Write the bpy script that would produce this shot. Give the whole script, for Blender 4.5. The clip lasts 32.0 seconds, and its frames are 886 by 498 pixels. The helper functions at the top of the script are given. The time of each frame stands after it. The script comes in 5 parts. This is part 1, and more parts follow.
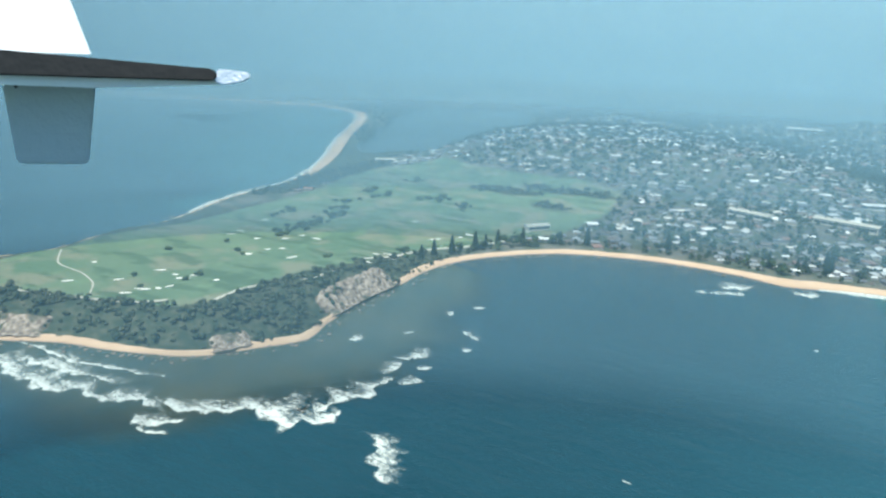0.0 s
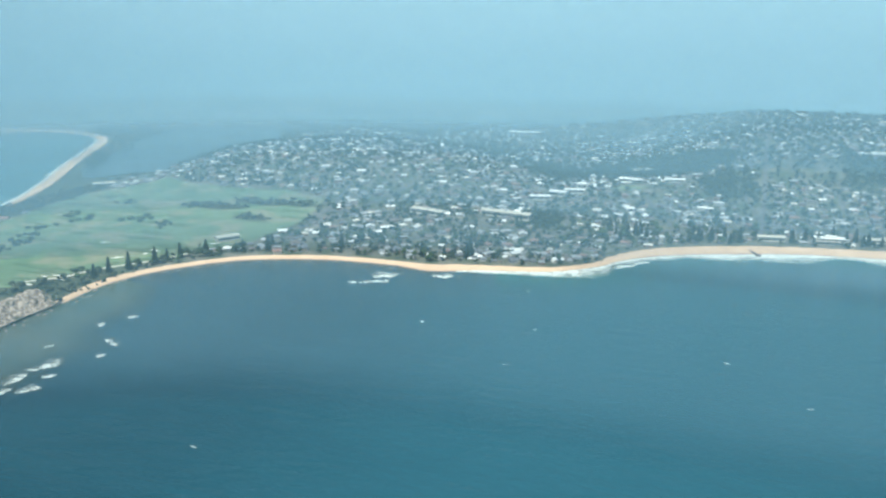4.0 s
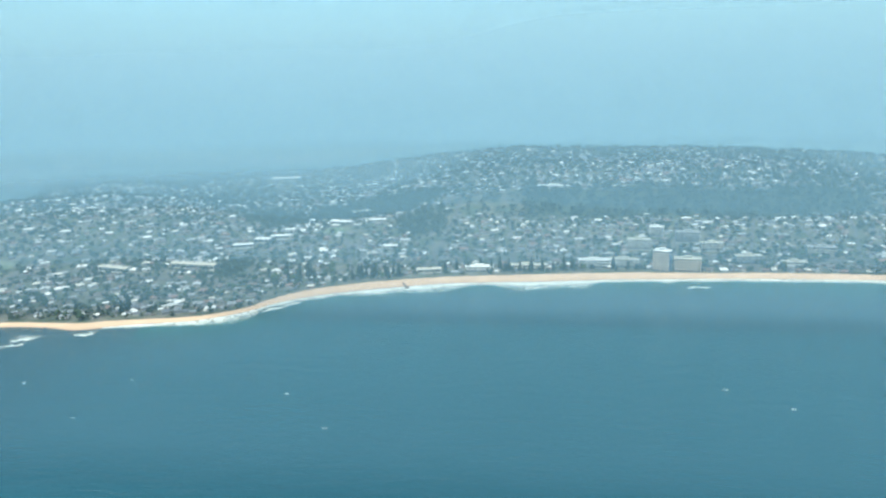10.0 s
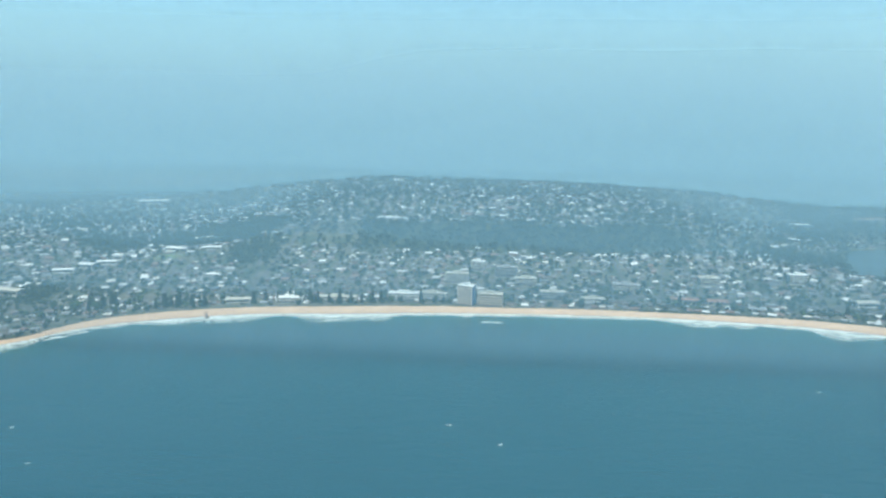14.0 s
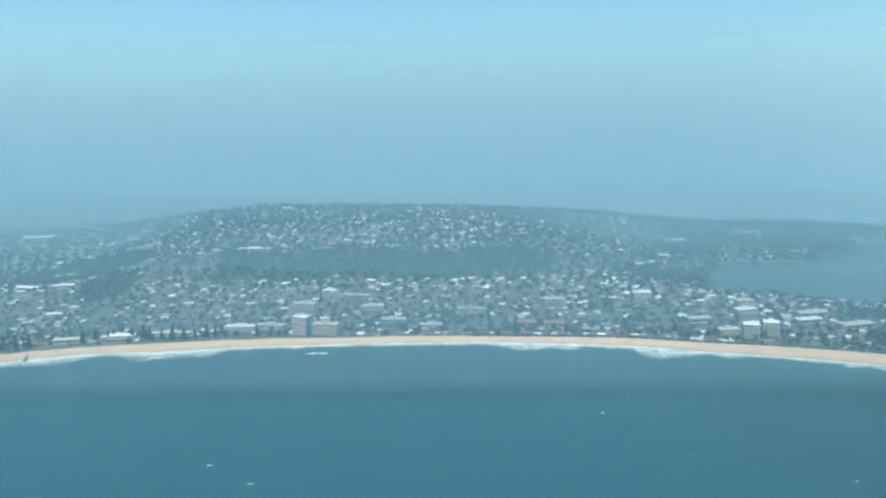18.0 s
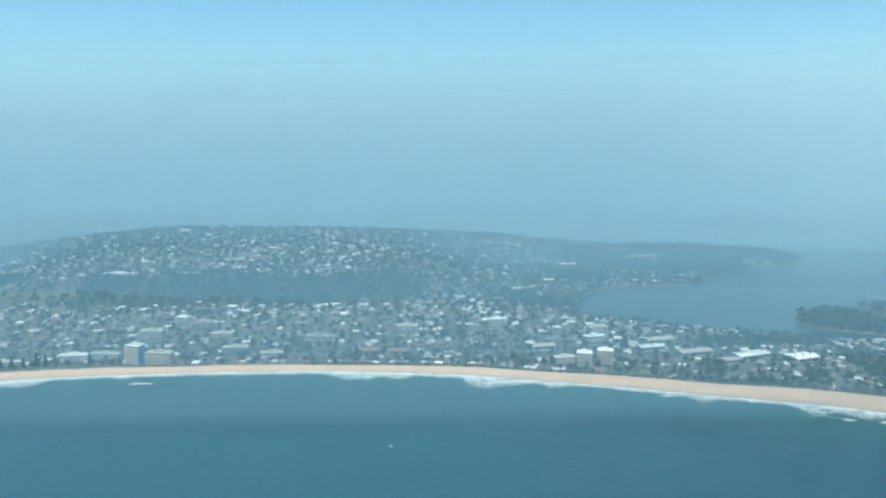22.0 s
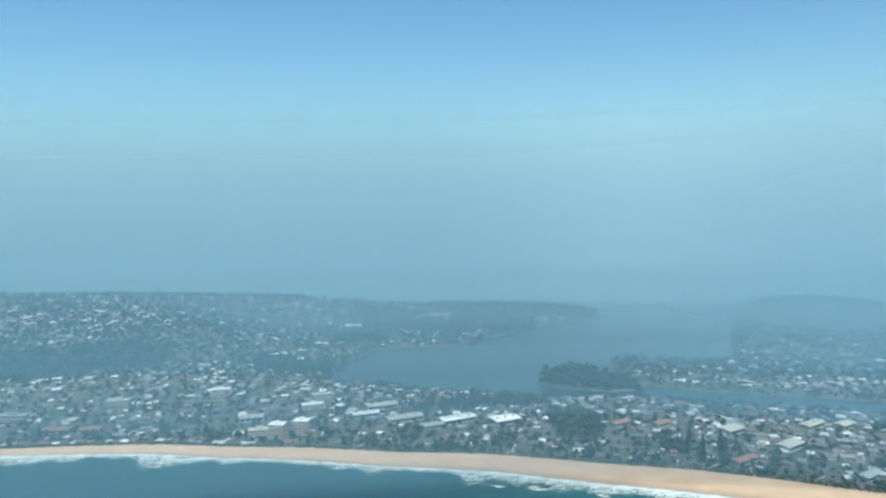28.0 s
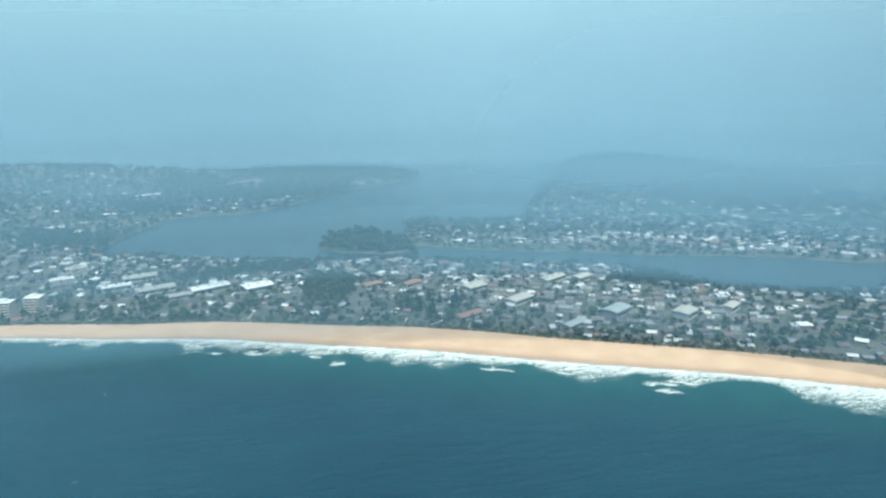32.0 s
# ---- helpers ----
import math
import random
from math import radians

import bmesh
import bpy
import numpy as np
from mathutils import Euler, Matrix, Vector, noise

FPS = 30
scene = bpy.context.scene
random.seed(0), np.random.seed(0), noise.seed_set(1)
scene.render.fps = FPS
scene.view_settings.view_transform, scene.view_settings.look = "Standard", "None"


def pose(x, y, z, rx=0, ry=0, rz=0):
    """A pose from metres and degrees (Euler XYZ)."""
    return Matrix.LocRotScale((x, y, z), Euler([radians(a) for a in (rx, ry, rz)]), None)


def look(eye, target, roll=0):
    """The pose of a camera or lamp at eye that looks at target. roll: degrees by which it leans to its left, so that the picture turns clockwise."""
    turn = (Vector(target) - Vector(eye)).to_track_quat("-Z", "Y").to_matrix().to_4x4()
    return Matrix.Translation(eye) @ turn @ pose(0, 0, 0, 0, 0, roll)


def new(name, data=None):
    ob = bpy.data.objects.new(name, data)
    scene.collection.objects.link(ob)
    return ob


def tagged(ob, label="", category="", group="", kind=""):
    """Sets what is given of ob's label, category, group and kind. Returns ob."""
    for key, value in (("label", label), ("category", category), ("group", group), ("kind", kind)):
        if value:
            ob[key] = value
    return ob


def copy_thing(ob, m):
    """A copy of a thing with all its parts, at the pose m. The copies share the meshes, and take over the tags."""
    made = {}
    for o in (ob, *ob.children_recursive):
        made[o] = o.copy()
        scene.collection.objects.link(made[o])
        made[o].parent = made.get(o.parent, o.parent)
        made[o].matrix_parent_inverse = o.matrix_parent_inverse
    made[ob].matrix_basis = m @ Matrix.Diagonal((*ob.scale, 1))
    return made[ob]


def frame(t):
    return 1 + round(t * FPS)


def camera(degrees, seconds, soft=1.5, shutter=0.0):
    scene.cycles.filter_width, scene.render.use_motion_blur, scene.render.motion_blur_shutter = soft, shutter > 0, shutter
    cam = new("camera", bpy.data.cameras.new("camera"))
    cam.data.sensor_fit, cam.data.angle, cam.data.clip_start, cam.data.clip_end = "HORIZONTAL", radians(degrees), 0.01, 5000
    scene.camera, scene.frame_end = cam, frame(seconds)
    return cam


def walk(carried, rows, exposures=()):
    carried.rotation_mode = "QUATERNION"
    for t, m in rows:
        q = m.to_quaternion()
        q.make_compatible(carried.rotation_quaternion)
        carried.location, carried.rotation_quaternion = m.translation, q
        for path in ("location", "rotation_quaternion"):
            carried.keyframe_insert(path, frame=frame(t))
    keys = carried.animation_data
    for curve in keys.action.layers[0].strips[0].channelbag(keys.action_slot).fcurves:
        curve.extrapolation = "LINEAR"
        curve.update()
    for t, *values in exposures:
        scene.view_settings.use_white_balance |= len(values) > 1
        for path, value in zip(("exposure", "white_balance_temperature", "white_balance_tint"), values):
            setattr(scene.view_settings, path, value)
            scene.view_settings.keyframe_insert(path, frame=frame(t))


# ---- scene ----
cam = camera(61.4, 32.0, soft=2.4)
EXPOSURES = [(0, 0.79, 6100.0, 1.0), (2, 0.84, 6150.0, 1.0), (4, 0.85, 6200.0, 1.0), (7, 0.88, 6175.0, 1.0), (9, 0.88, 6158.0, 1.0), (10, 0.85, 6150.0, 1.0), (11, 0.51, 6120.0, 1.0), (12, 0.58, 6090.0, 1.0), (15, 0.68, 6000.0, 1.0), (18, 0.58, 5928.0, 1.0), (19, 0.56, 5904.0, 1.0), (20, 0.46, 5880.0, 1.0), (21, 0.52, 5874.0, 1.0), (22, 0.58, 5868.0, 1.0), (24, 0.48, 5856.0, 1.0), (25, 0.24, 5850.0, 1.0), (26.5, 0.30, 5831.0, 1.0), (28, 0.43, 5812.0, 1.0), (30, 0.42, 5833.0, 1.0), (31, 0.55, 5867.0, 1.0), (32, 0.62, 5900.0, 1.0)]
PATH = [
    (0.0, 0.44, -0.60, 176.50, 73.392, -1.596, 34.005),
    (0.5, 17.16, 0.11, 177.39, 73.695, -2.165, 32.960),
    (1.0, 33.91, 0.68, 178.42, 73.591, -2.260, 31.758),
    (1.5, 50.68, 1.12, 179.58, 73.831, -2.250, 30.982),
    (2.0, 67.49, 1.45, 180.85, 73.766, -1.910, 29.356),
    (2.5, 84.33, 1.68, 182.21, 73.855, -1.002, 26.648),
    (3.0, 101.19, 1.84, 183.64, 74.391, -0.610, 24.040),
    (3.5, 118.08, 1.93, 185.15, 74.662, -0.562, 21.716),
    (4.0, 135.00, 1.96, 186.70, 74.647, -0.501, 19.353),
    (4.5, 151.95, 1.96, 188.30, 74.677, -0.145, 16.518),
    (6.5, 220.03, 1.81, 194.93, 75.968, -0.023, 10.411),
    (7.0, 237.12, 1.78, 196.61, 75.939, 0.164, 9.506),
    (7.5, 254.25, 1.77, 198.28, 75.966, 0.623, 9.196),
    (8.0, 271.42, 1.79, 199.95, 75.973, 0.981, 8.857),
    (8.5, 288.63, 1.84, 201.60, 76.383, 1.142, 8.467),
    (9.0, 305.87, 1.94, 203.23, 76.735, 1.617, 8.592),
    (9.5, 323.16, 2.08, 204.85, 77.069, 1.492, 8.469),
    (10.0, 340.49, 2.26, 206.44, 77.298, 1.389, 8.374),
    (10.5, 357.86, 2.50, 208.00, 77.722, 1.064, 7.704),
    (11.0, 375.29, 2.79, 209.54, 78.117, 0.912, 6.997),
    (11.5, 392.77, 3.14, 211.06, 78.275, 1.087, 6.684),
    (12.0, 410.29, 3.55, 212.54, 78.465, 1.198, 6.614),
    (12.5, 427.88, 4.01, 213.99, 78.228, 0.897, 6.838),
    (13.0, 445.52, 4.53, 215.42, 77.971, 0.053, 5.861),
    (13.5, 463.23, 5.11, 216.82, 78.482, -0.504, 5.061),
    (14.0, 480.99, 5.74, 218.19, 79.088, -0.850, 3.978),
    (14.5, 498.82, 6.42, 219.53, 79.406, -0.651, 3.142),
    (15.0, 516.72, 7.15, 220.84, 79.756, -1.057, 1.839),
    (15.5, 534.68, 7.93, 222.13, 79.807, -0.873, 1.212),
    (17.5, 607.25, 11.41, 227.03, 80.221, 0.701, 0.996),
    (18.0, 625.58, 12.35, 228.20, 80.620, 0.690, 0.977),
    (18.5, 643.99, 13.30, 229.34, 80.873, 0.494, 0.807),
    (19.0, 662.47, 14.25, 230.47, 81.414, -0.235, 0.519),
    (19.5, 681.03, 15.20, 231.57, 81.732, -0.237, 0.367),
    (20.0, 699.67, 16.14, 232.65, 81.738, 0.048, 0.091),
    (20.5, 718.38, 17.06, 233.70, 81.784, 0.086, -0.290),
    (21.0, 737.17, 17.95, 234.73, 81.703, 0.270, -0.362),
    (21.5, 756.04, 18.80, 235.74, 81.782, 0.340, -0.572),
    (22.0, 774.98, 19.60, 236.72, 81.951, 0.300, -0.857),
    (22.5, 793.99, 20.34, 237.67, 82.328, 0.338, -1.107),
    (23.0, 813.08, 21.01, 238.59, 83.007, 0.543, -1.406),
    (23.5, 832.23, 21.59, 239.47, 84.348, 0.768, -1.853),
    (24.0, 851.45, 22.08, 240.31, 85.513, 1.004, -2.260),
    (24.5, 870.73, 22.46, 241.11, 87.155, 0.662, -3.041),
    (25.0, 890.06, 22.72, 241.85, 87.297, 0.487, -3.661),
    (25.5, 909.45, 22.85, 242.54, 86.880, 0.480, -4.388),
    (27.5, 987.46, 21.74, 244.57, 86.435, 0.702, -6.599),
    (28.0, 1007.04, 20.99, 244.86, 86.077, 0.739, -7.453),
    (28.5, 1026.64, 20.01, 245.02, 85.450, 0.829, -8.460),
    (29.0, 1046.25, 18.80, 245.07, 85.373, 0.777, -9.540),
    (29.5, 1065.85, 17.34, 244.97, 83.433, 0.834, -10.262),
    (30.0, 1085.45, 15.61, 244.72, 80.835, 0.876, -11.029),
    (30.5, 1105.04, 13.60, 244.30, 77.884, 0.705, -12.088),
    (31.0, 1124.59, 11.28, 243.69, 76.467, 0.856, -12.878),
    (31.5, 1144.10, 8.65, 242.88, 76.193, 0.953, -13.729),
    (32.0, 1163.56, 5.69, 241.84, 75.456, 0.954, -15.430),
]
walk(cam, [(t, pose(*place)) for t, *place in PATH], EXPOSURES)

# world, sun
SUN_EL, SUN_AZ = 64.0, 6.0
world = bpy.data.worlds.new("sky")
scene.world = world
world.use_nodes = True
_wn = world.node_tree.nodes
_sky = _wn.new("ShaderNodeTexSky")
_sky.sky_type = 'NISHITA'
_sky.sun_disc = False
_sky.sun_elevation = radians(SUN_EL)
_sky.sun_rotation = radians(180 - SUN_AZ)
_sky.altitude = 300
_sky.air_density, _sky.dust_density, _sky.ozone_density = 1.1, 0.05, 1.5
# tints the sky's colour, taking a little red out of it
_tint = _wn.new("ShaderNodeMixRGB")
_tint.blend_type = 'MULTIPLY'
_tint.inputs[0].default_value, _tint.inputs[2].default_value = 1.0, (0.80, 1.0, 1.03, 1.0)
world.node_tree.links.new(_sky.outputs[0], _tint.inputs[1])
world.node_tree.links.new(_tint.outputs[0], _wn["Background"].inputs[0])
_wn["Background"].inputs[1].default_value = 0.09
sun = new("sun", bpy.data.lights.new("sun", 'SUN'))
sun.data.energy, sun.data.angle, sun.data.color = 4.4, radians(0.6), (1.0, 0.95, 0.88)
_a = radians(SUN_AZ)
_e = radians(SUN_EL)
sun.matrix_world = look((math.sin(_a) * math.cos(_e) * 3000, -math.cos(_a) * math.cos(_e) * 3000, math.sin(_e) * 3000), (0, 0, 0))

# materials


class Nodes:
    """Short forms for building a node material."""

    def __init__(self, name):
        self.m = bpy.data.materials.new(name)
        self.m.use_nodes = True
        self.t = self.m.node_tree
        self.bsdf = self.t.nodes["Principled BSDF"]
        self.out = self.t.nodes["Material Output"]

    def add(self, kind, **ins):
        n = self.t.nodes.new("ShaderNode" + kind)
        for k, v in ins.items():
            self.put(n.inputs[k.replace("_", " ")], v)
        return n

    def put(self, socket, v):
        if isinstance(v, bpy.types.NodeSocket):
            self.t.links.new(v, socket)
        elif isinstance(v, (tuple, list)) and len(v) == 3 and socket.type == 'RGBA':
            socket.default_value = (*v, 1)
        else:
            socket.default_value = v

    def coords(self):
        return self.add("TexCoord").outputs["Object"]

    def noise(self, scale, detail=4.0, rough=0.55, co=None, stretch=None):
        co = co or self.coords()
        if stretch:
            mp = self.add("Mapping", Vector=co)
            mp.inputs["Scale"].default_value = stretch
            co = mp.outputs[0]
        n = self.add("TexNoise", Vector=co, Scale=scale, Detail=detail, Roughness=rough)
        return n.outputs["Fac"]

    def ramp(self, fac, lo, hi, a=0.0, b=1.0):
        n = self.add("MapRange", Value=fac)
        n.interpolation_type = 'SMOOTHSTEP'
        n.inputs[1].default_value, n.inputs[2].default_value = lo, hi
        n.inputs[3].default_value, n.inputs[4].default_value = a, b
        return n.outputs[0]

    def mix(self, fac, a, b):
        n = self.add("MixRGB")
        self.put(n.inputs[0], fac), self.put(n.inputs[1], a), self.put(n.inputs[2], b)
        return n.outputs[0]

    def calc(self, op, a, b=0.0):
        n = self.add("Math")
        n.operation = op
        self.put(n.inputs[0], a), self.put(n.inputs[1], b)
        return n.outputs[0]

    def attr(self, name):
        n = self.add("Attribute")
        n.attribute_name = name
        return n

    def bump(self, height, strength=0.3, distance=0.3):
        b = self.add("Bump", Height=height, Strength=strength, Distance=distance)
        self.put(self.bsdf.inputs["Normal"], b.outputs[0])

    def finish(self, colour, rough=0.8, metal=0.0, spec=0.5):
        self.put(self.bsdf.inputs["Base Color"], colour)
        self.put(self.bsdf.inputs["Roughness"], rough)
        self.put(self.bsdf.inputs["Metallic"], metal)
        self.put(self.bsdf.inputs["Specular IOR Level"], spec)
        return self.m


def ground_material():
    n = Nodes("land_cover")
    cov = n.add("SeparateColor", Color=n.attr("cover").outputs["Color"])
    golf, scrub, rock = cov.outputs[0], cov.outputs[1], cov.outputs[2]
    big, mid, fine = n.noise(0.0092), n.noise(0.0462), n.noise(0.3846)
    base = n.mix(n.ramp(mid, 0.4, 0.6), (0.060, 0.074, 0.050), (0.125, 0.12, 0.097))
    base = n.mix(n.ramp(fine, 0.55, 0.7), base, (0.045, 0.07, 0.03))
    fair = n.mix(n.ramp(big, 0.35, 0.65), (0.088, 0.142, 0.08), (0.128, 0.175, 0.10))
    fair = n.mix(n.ramp(n.noise(0.0277, 5, 0.6), 0.47, 0.6, 0, 0.85), fair, (0.20, 0.19, 0.125))
    fair = n.mix(n.ramp(n.noise(0.0462, 3, 0.5, stretch=(0.5, 1.6, 1)), 0.53, 0.62, 0, 0.8), fair, (0.06, 0.10, 0.055))
    fair = n.mix(n.ramp(n.noise(0.075, 4, 0.6, stretch=(1.5, 0.5, 1)), 0.58, 0.68, 0, 0.75), fair, (0.15, 0.215, 0.11))
    fair = n.mix(n.ramp(fine, 0.3, 0.8, 0, 0.35), fair, (0.06, 0.10, 0.035))
    bush = n.mix(n.ramp(n.noise(0.1846), 0.4, 0.65), (0.032, 0.048, 0.03), (0.072, 0.078, 0.05))
    stone = n.mix(n.ramp(n.noise(0.1385, 6, 0.7, stretch=(1, 1, 2.5)), 0.4, 0.62), (0.17, 0.12, 0.09), (0.38, 0.31, 0.25))
    edge = n.calc('ADD', n.calc('MULTIPLY', n.calc('SUBTRACT', mid, 0.5), 0.9), n.calc('MULTIPLY', n.calc('SUBTRACT', n.noise(0.16, 5, 0.65), 0.5), 0.9))
    col = n.mix(n.ramp(n.calc('ADD', golf, edge), 0.42, 0.58), base, fair)
    col = n.mix(n.ramp(n.calc('ADD', scrub, edge), 0.42, 0.58), col, bush)
    col = n.mix(n.ramp(n.calc('ADD', rock, edge), 0.42, 0.6), col, stone)
    n.bump(n.noise(0.2308, 6, 0.7), 0.6, 1.5)
    return n.finish(col, 0.95, spec=0.15)


def sand_material():
    n = Nodes("beach_sand")
    wet = n.attr("across").outputs["Fac"]
    dry = n.mix(n.ramp(n.noise(0.0462, 5), 0.35, 0.7), (0.455, 0.315, 0.198), (0.51, 0.365, 0.235))
    dry = n.mix(n.ramp(n.noise(0.5385, 5), 0.5, 0.75, 0, 0.4), dry, (0.40, 0.275, 0.18))
    col = n.mix(n.ramp(n.calc('ADD', wet, n.calc('MULTIPLY', n.noise(0.0308), 0.25)), 0.2, 0.5), (0.33, 0.225, 0.15), dry)
    n.bump(n.noise(0.7692, 4), 0.4, 0.4)
    return n.finish(col, n.ramp(wet, 0.05, 0.4, 0.45, 0.95), spec=0.3)


def water_material(name, deep, lift, rough, wave, painted_glare=0.0):
    n = Nodes(name)
    col = n.mix(n.ramp(n.noise(0.0038, 5, 0.6), 0.25, 0.8), deep, lift)
    col = n.mix(n.ramp(n.noise(0.0185, 4, 0.6, stretch=(0.22, 2.2, 1)), 0.45, 0.7, 0, 0.5), col, lift)
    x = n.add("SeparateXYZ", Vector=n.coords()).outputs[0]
    # glare painted in: the sea's colour is lightened along the middle coast
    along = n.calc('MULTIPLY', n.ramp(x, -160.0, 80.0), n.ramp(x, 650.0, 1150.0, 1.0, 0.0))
    col = n.mix(n.calc('MULTIPLY', along, painted_glare), col, tuple(c * 1.75 for c in lift))
    a = n.noise(0.0769, 6, 0.65, stretch=(0.5, 1.6, 1))
    b = n.noise(0.6154, 4, 0.6, stretch=(0.6, 1.5, 1))
    h = n.calc('ADD', n.calc('MULTIPLY', a, 1.0), n.calc('MULTIPLY', b, 0.3))
    n.bump(h, wave, 2.0)
    return n.finish(col, rough, spec=0.5)


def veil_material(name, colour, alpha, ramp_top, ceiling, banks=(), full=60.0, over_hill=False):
    """Sheet imitating thin smoke: mostly clear, thinning towards the ground and with height."""
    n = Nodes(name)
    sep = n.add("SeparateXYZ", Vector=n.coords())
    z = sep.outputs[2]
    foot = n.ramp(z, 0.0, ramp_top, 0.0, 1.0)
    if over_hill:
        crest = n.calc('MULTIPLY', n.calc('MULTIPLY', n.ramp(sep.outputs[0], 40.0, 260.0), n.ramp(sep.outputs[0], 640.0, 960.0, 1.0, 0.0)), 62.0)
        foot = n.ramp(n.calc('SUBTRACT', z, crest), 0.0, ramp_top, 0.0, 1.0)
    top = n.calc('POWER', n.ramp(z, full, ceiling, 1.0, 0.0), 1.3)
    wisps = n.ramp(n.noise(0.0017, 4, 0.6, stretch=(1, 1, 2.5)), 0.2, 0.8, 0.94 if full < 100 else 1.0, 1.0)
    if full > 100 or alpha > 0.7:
        # thick bluer smoke low down; paler colour higher up paints sunlight into it
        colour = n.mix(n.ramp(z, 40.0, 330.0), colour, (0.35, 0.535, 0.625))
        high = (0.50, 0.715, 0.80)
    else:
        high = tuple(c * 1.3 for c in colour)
    # colour also painted paler to the north, in place of sunlight scattered there
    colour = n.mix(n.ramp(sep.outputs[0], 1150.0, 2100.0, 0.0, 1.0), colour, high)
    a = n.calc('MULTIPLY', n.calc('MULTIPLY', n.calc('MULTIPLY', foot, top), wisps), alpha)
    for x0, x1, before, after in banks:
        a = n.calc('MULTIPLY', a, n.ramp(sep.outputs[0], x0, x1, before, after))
    n.t.nodes.remove(n.bsdf)
    up = n.add("CombineXYZ", X=0.0, Y=0.0, Z=1.0)
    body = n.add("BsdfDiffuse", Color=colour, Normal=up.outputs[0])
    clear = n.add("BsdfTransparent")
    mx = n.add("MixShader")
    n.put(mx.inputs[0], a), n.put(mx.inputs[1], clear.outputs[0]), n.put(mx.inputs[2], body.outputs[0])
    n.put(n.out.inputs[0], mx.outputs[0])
    return n.m


def foam_material():
    n = Nodes("sea_foam")
    fac = n.attr("across").outputs["Fac"]
    drawn = n.add("Mapping", Vector=n.coords())
    drawn.inputs["Scale"].default_value = (0.5, 1.3, 1.0)
    big = n.add("TexNoise", Vector=drawn.outputs[0], Scale=0.13, Detail=8.0, Roughness=0.72, Distortion=1.2)
    t = n.calc('ADD', n.calc('MULTIPLY', big.outputs["Fac"], 0.55), n.calc('MULTIPLY', n.noise(0.5, 6, 0.75), 0.45))
    a = n.calc('ADD', n.calc('MULTIPLY', n.calc('SUBTRACT', t, 0.5), 4.2), n.calc('MULTIPLY', fac, 0.8))
    a = n.calc('MULTIPLY', n.ramp(a, 0.1, 1.25, 0.0, 0.84), n.ramp(fac, 0.0, 0.25))
    n.finish((0.70, 0.74, 0.665), 0.7)
    n.put(n.bsdf.inputs["Alpha"], a)
    return n.m


def shoal_material(name, colour, second, strength):
    n = Nodes(name)
    fac = n.attr("across").outputs["Fac"]
    col = n.mix(n.ramp(n.noise(0.0308, 5, 0.65), 0.3, 0.75), colour, second)
    n.finish(col, 0.25, spec=0.4)
    n.bump(n.noise(0.1231, 5, 0.6), 0.25, 1.5)
    n.put(n.bsdf.inputs["Alpha"], n.calc('MULTIPLY', n.ramp(n.calc('ADD', fac, n.calc('MULTIPLY', n.calc('SUBTRACT', n.noise(0.0185, 4), 0.5), 0.22)), 0.0, 1.0), n.calc('MULTIPLY', n.ramp(fac, 0.0, 0.3), strength)))
    return n.m


M_LAND = ground_material()
M_SAND = sand_material()
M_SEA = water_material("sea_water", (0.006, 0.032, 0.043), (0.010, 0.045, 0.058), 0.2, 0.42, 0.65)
M_LAGOON = water_material("lagoon_water", (0.018, 0.036, 0.042), (0.03, 0.05, 0.054), 0.25, 0.2)
M_FOAM = foam_material()
M_SHOAL = shoal_material("shallow_sea", (0.040, 0.15, 0.14), (0.026, 0.115, 0.122), 0.48)
# pale teal that stands in for haze over the southern bay
M_BAY = shoal_material("hazed_bay_tint", (0.05, 0.15, 0.165), (0.035, 0.12, 0.14), 0.7)
M_REEF = shoal_material("reef_shallows", (0.040, 0.068, 0.058), (0.082, 0.096, 0.068), 0.85)



def banded(n, fac, rows):
    """Colours picked in steps by a value from 0 to 1."""
    r = n.add("ValToRGB", Fac=fac)
    r.color_ramp.interpolation = 'CONSTANT'
    while len(r.color_ramp.elements) < len(rows):
        r.color_ramp.elements.new(1.0)
    for e, (pos, c) in zip(r.color_ramp.elements, rows):
        e.position, e.color = pos, (*c, 1)
    return r.outputs[0]


ROOFS = [(0.0, (0.72, 0.72, 0.66)), (0.09, (0.46, 0.47, 0.44)), (0.22, (0.24, 0.25, 0.245)), (0.45, (0.11, 0.115, 0.12)), (0.70, (0.20, 0.12, 0.09)),
         (0.79, (0.12, 0.095, 0.08)), (0.94, (0.56, 0.53, 0.44))]
WALLS = [(0.0, (0.36, 0.35, 0.32)), (0.18, (0.27, 0.25, 0.215)), (0.5, (0.19, 0.13, 0.10)), (0.75, (0.20, 0.21, 0.21)), (0.9, (0.34, 0.31, 0.26))]


def roof_material(name, islands):
    n = Nodes(name)
    pick = n.add("NewGeometry").outputs["Random Per Island"] if islands else n.add("ObjectInfo").outputs["Random"]
    col = banded(n, pick, ROOFS)
    col = n.mix(n.ramp(n.noise(0.5, 4, 0.6), 0.45, 0.75, 0, 0.35), col, (0.16, 0.14, 0.12))
    n.bump(n.noise(3.0, 3), 0.3, 0.1)
    return n.finish(col, 0.55, spec=0.5)


def wall_material(name, islands):
    n = Nodes(name)
    pick = n.add("NewGeometry").outputs["Random Per Island"] if islands else n.add("ObjectInfo").outputs["Random"]
    col = banded(n, pick, WALLS)
    col = n.mix(n.ramp(n.noise(0.6, 4, 0.6), 0.45, 0.75, 0, 0.3), col, (0.25, 0.22, 0.19))
    return n.finish(col, 0.8, spec=0.3)


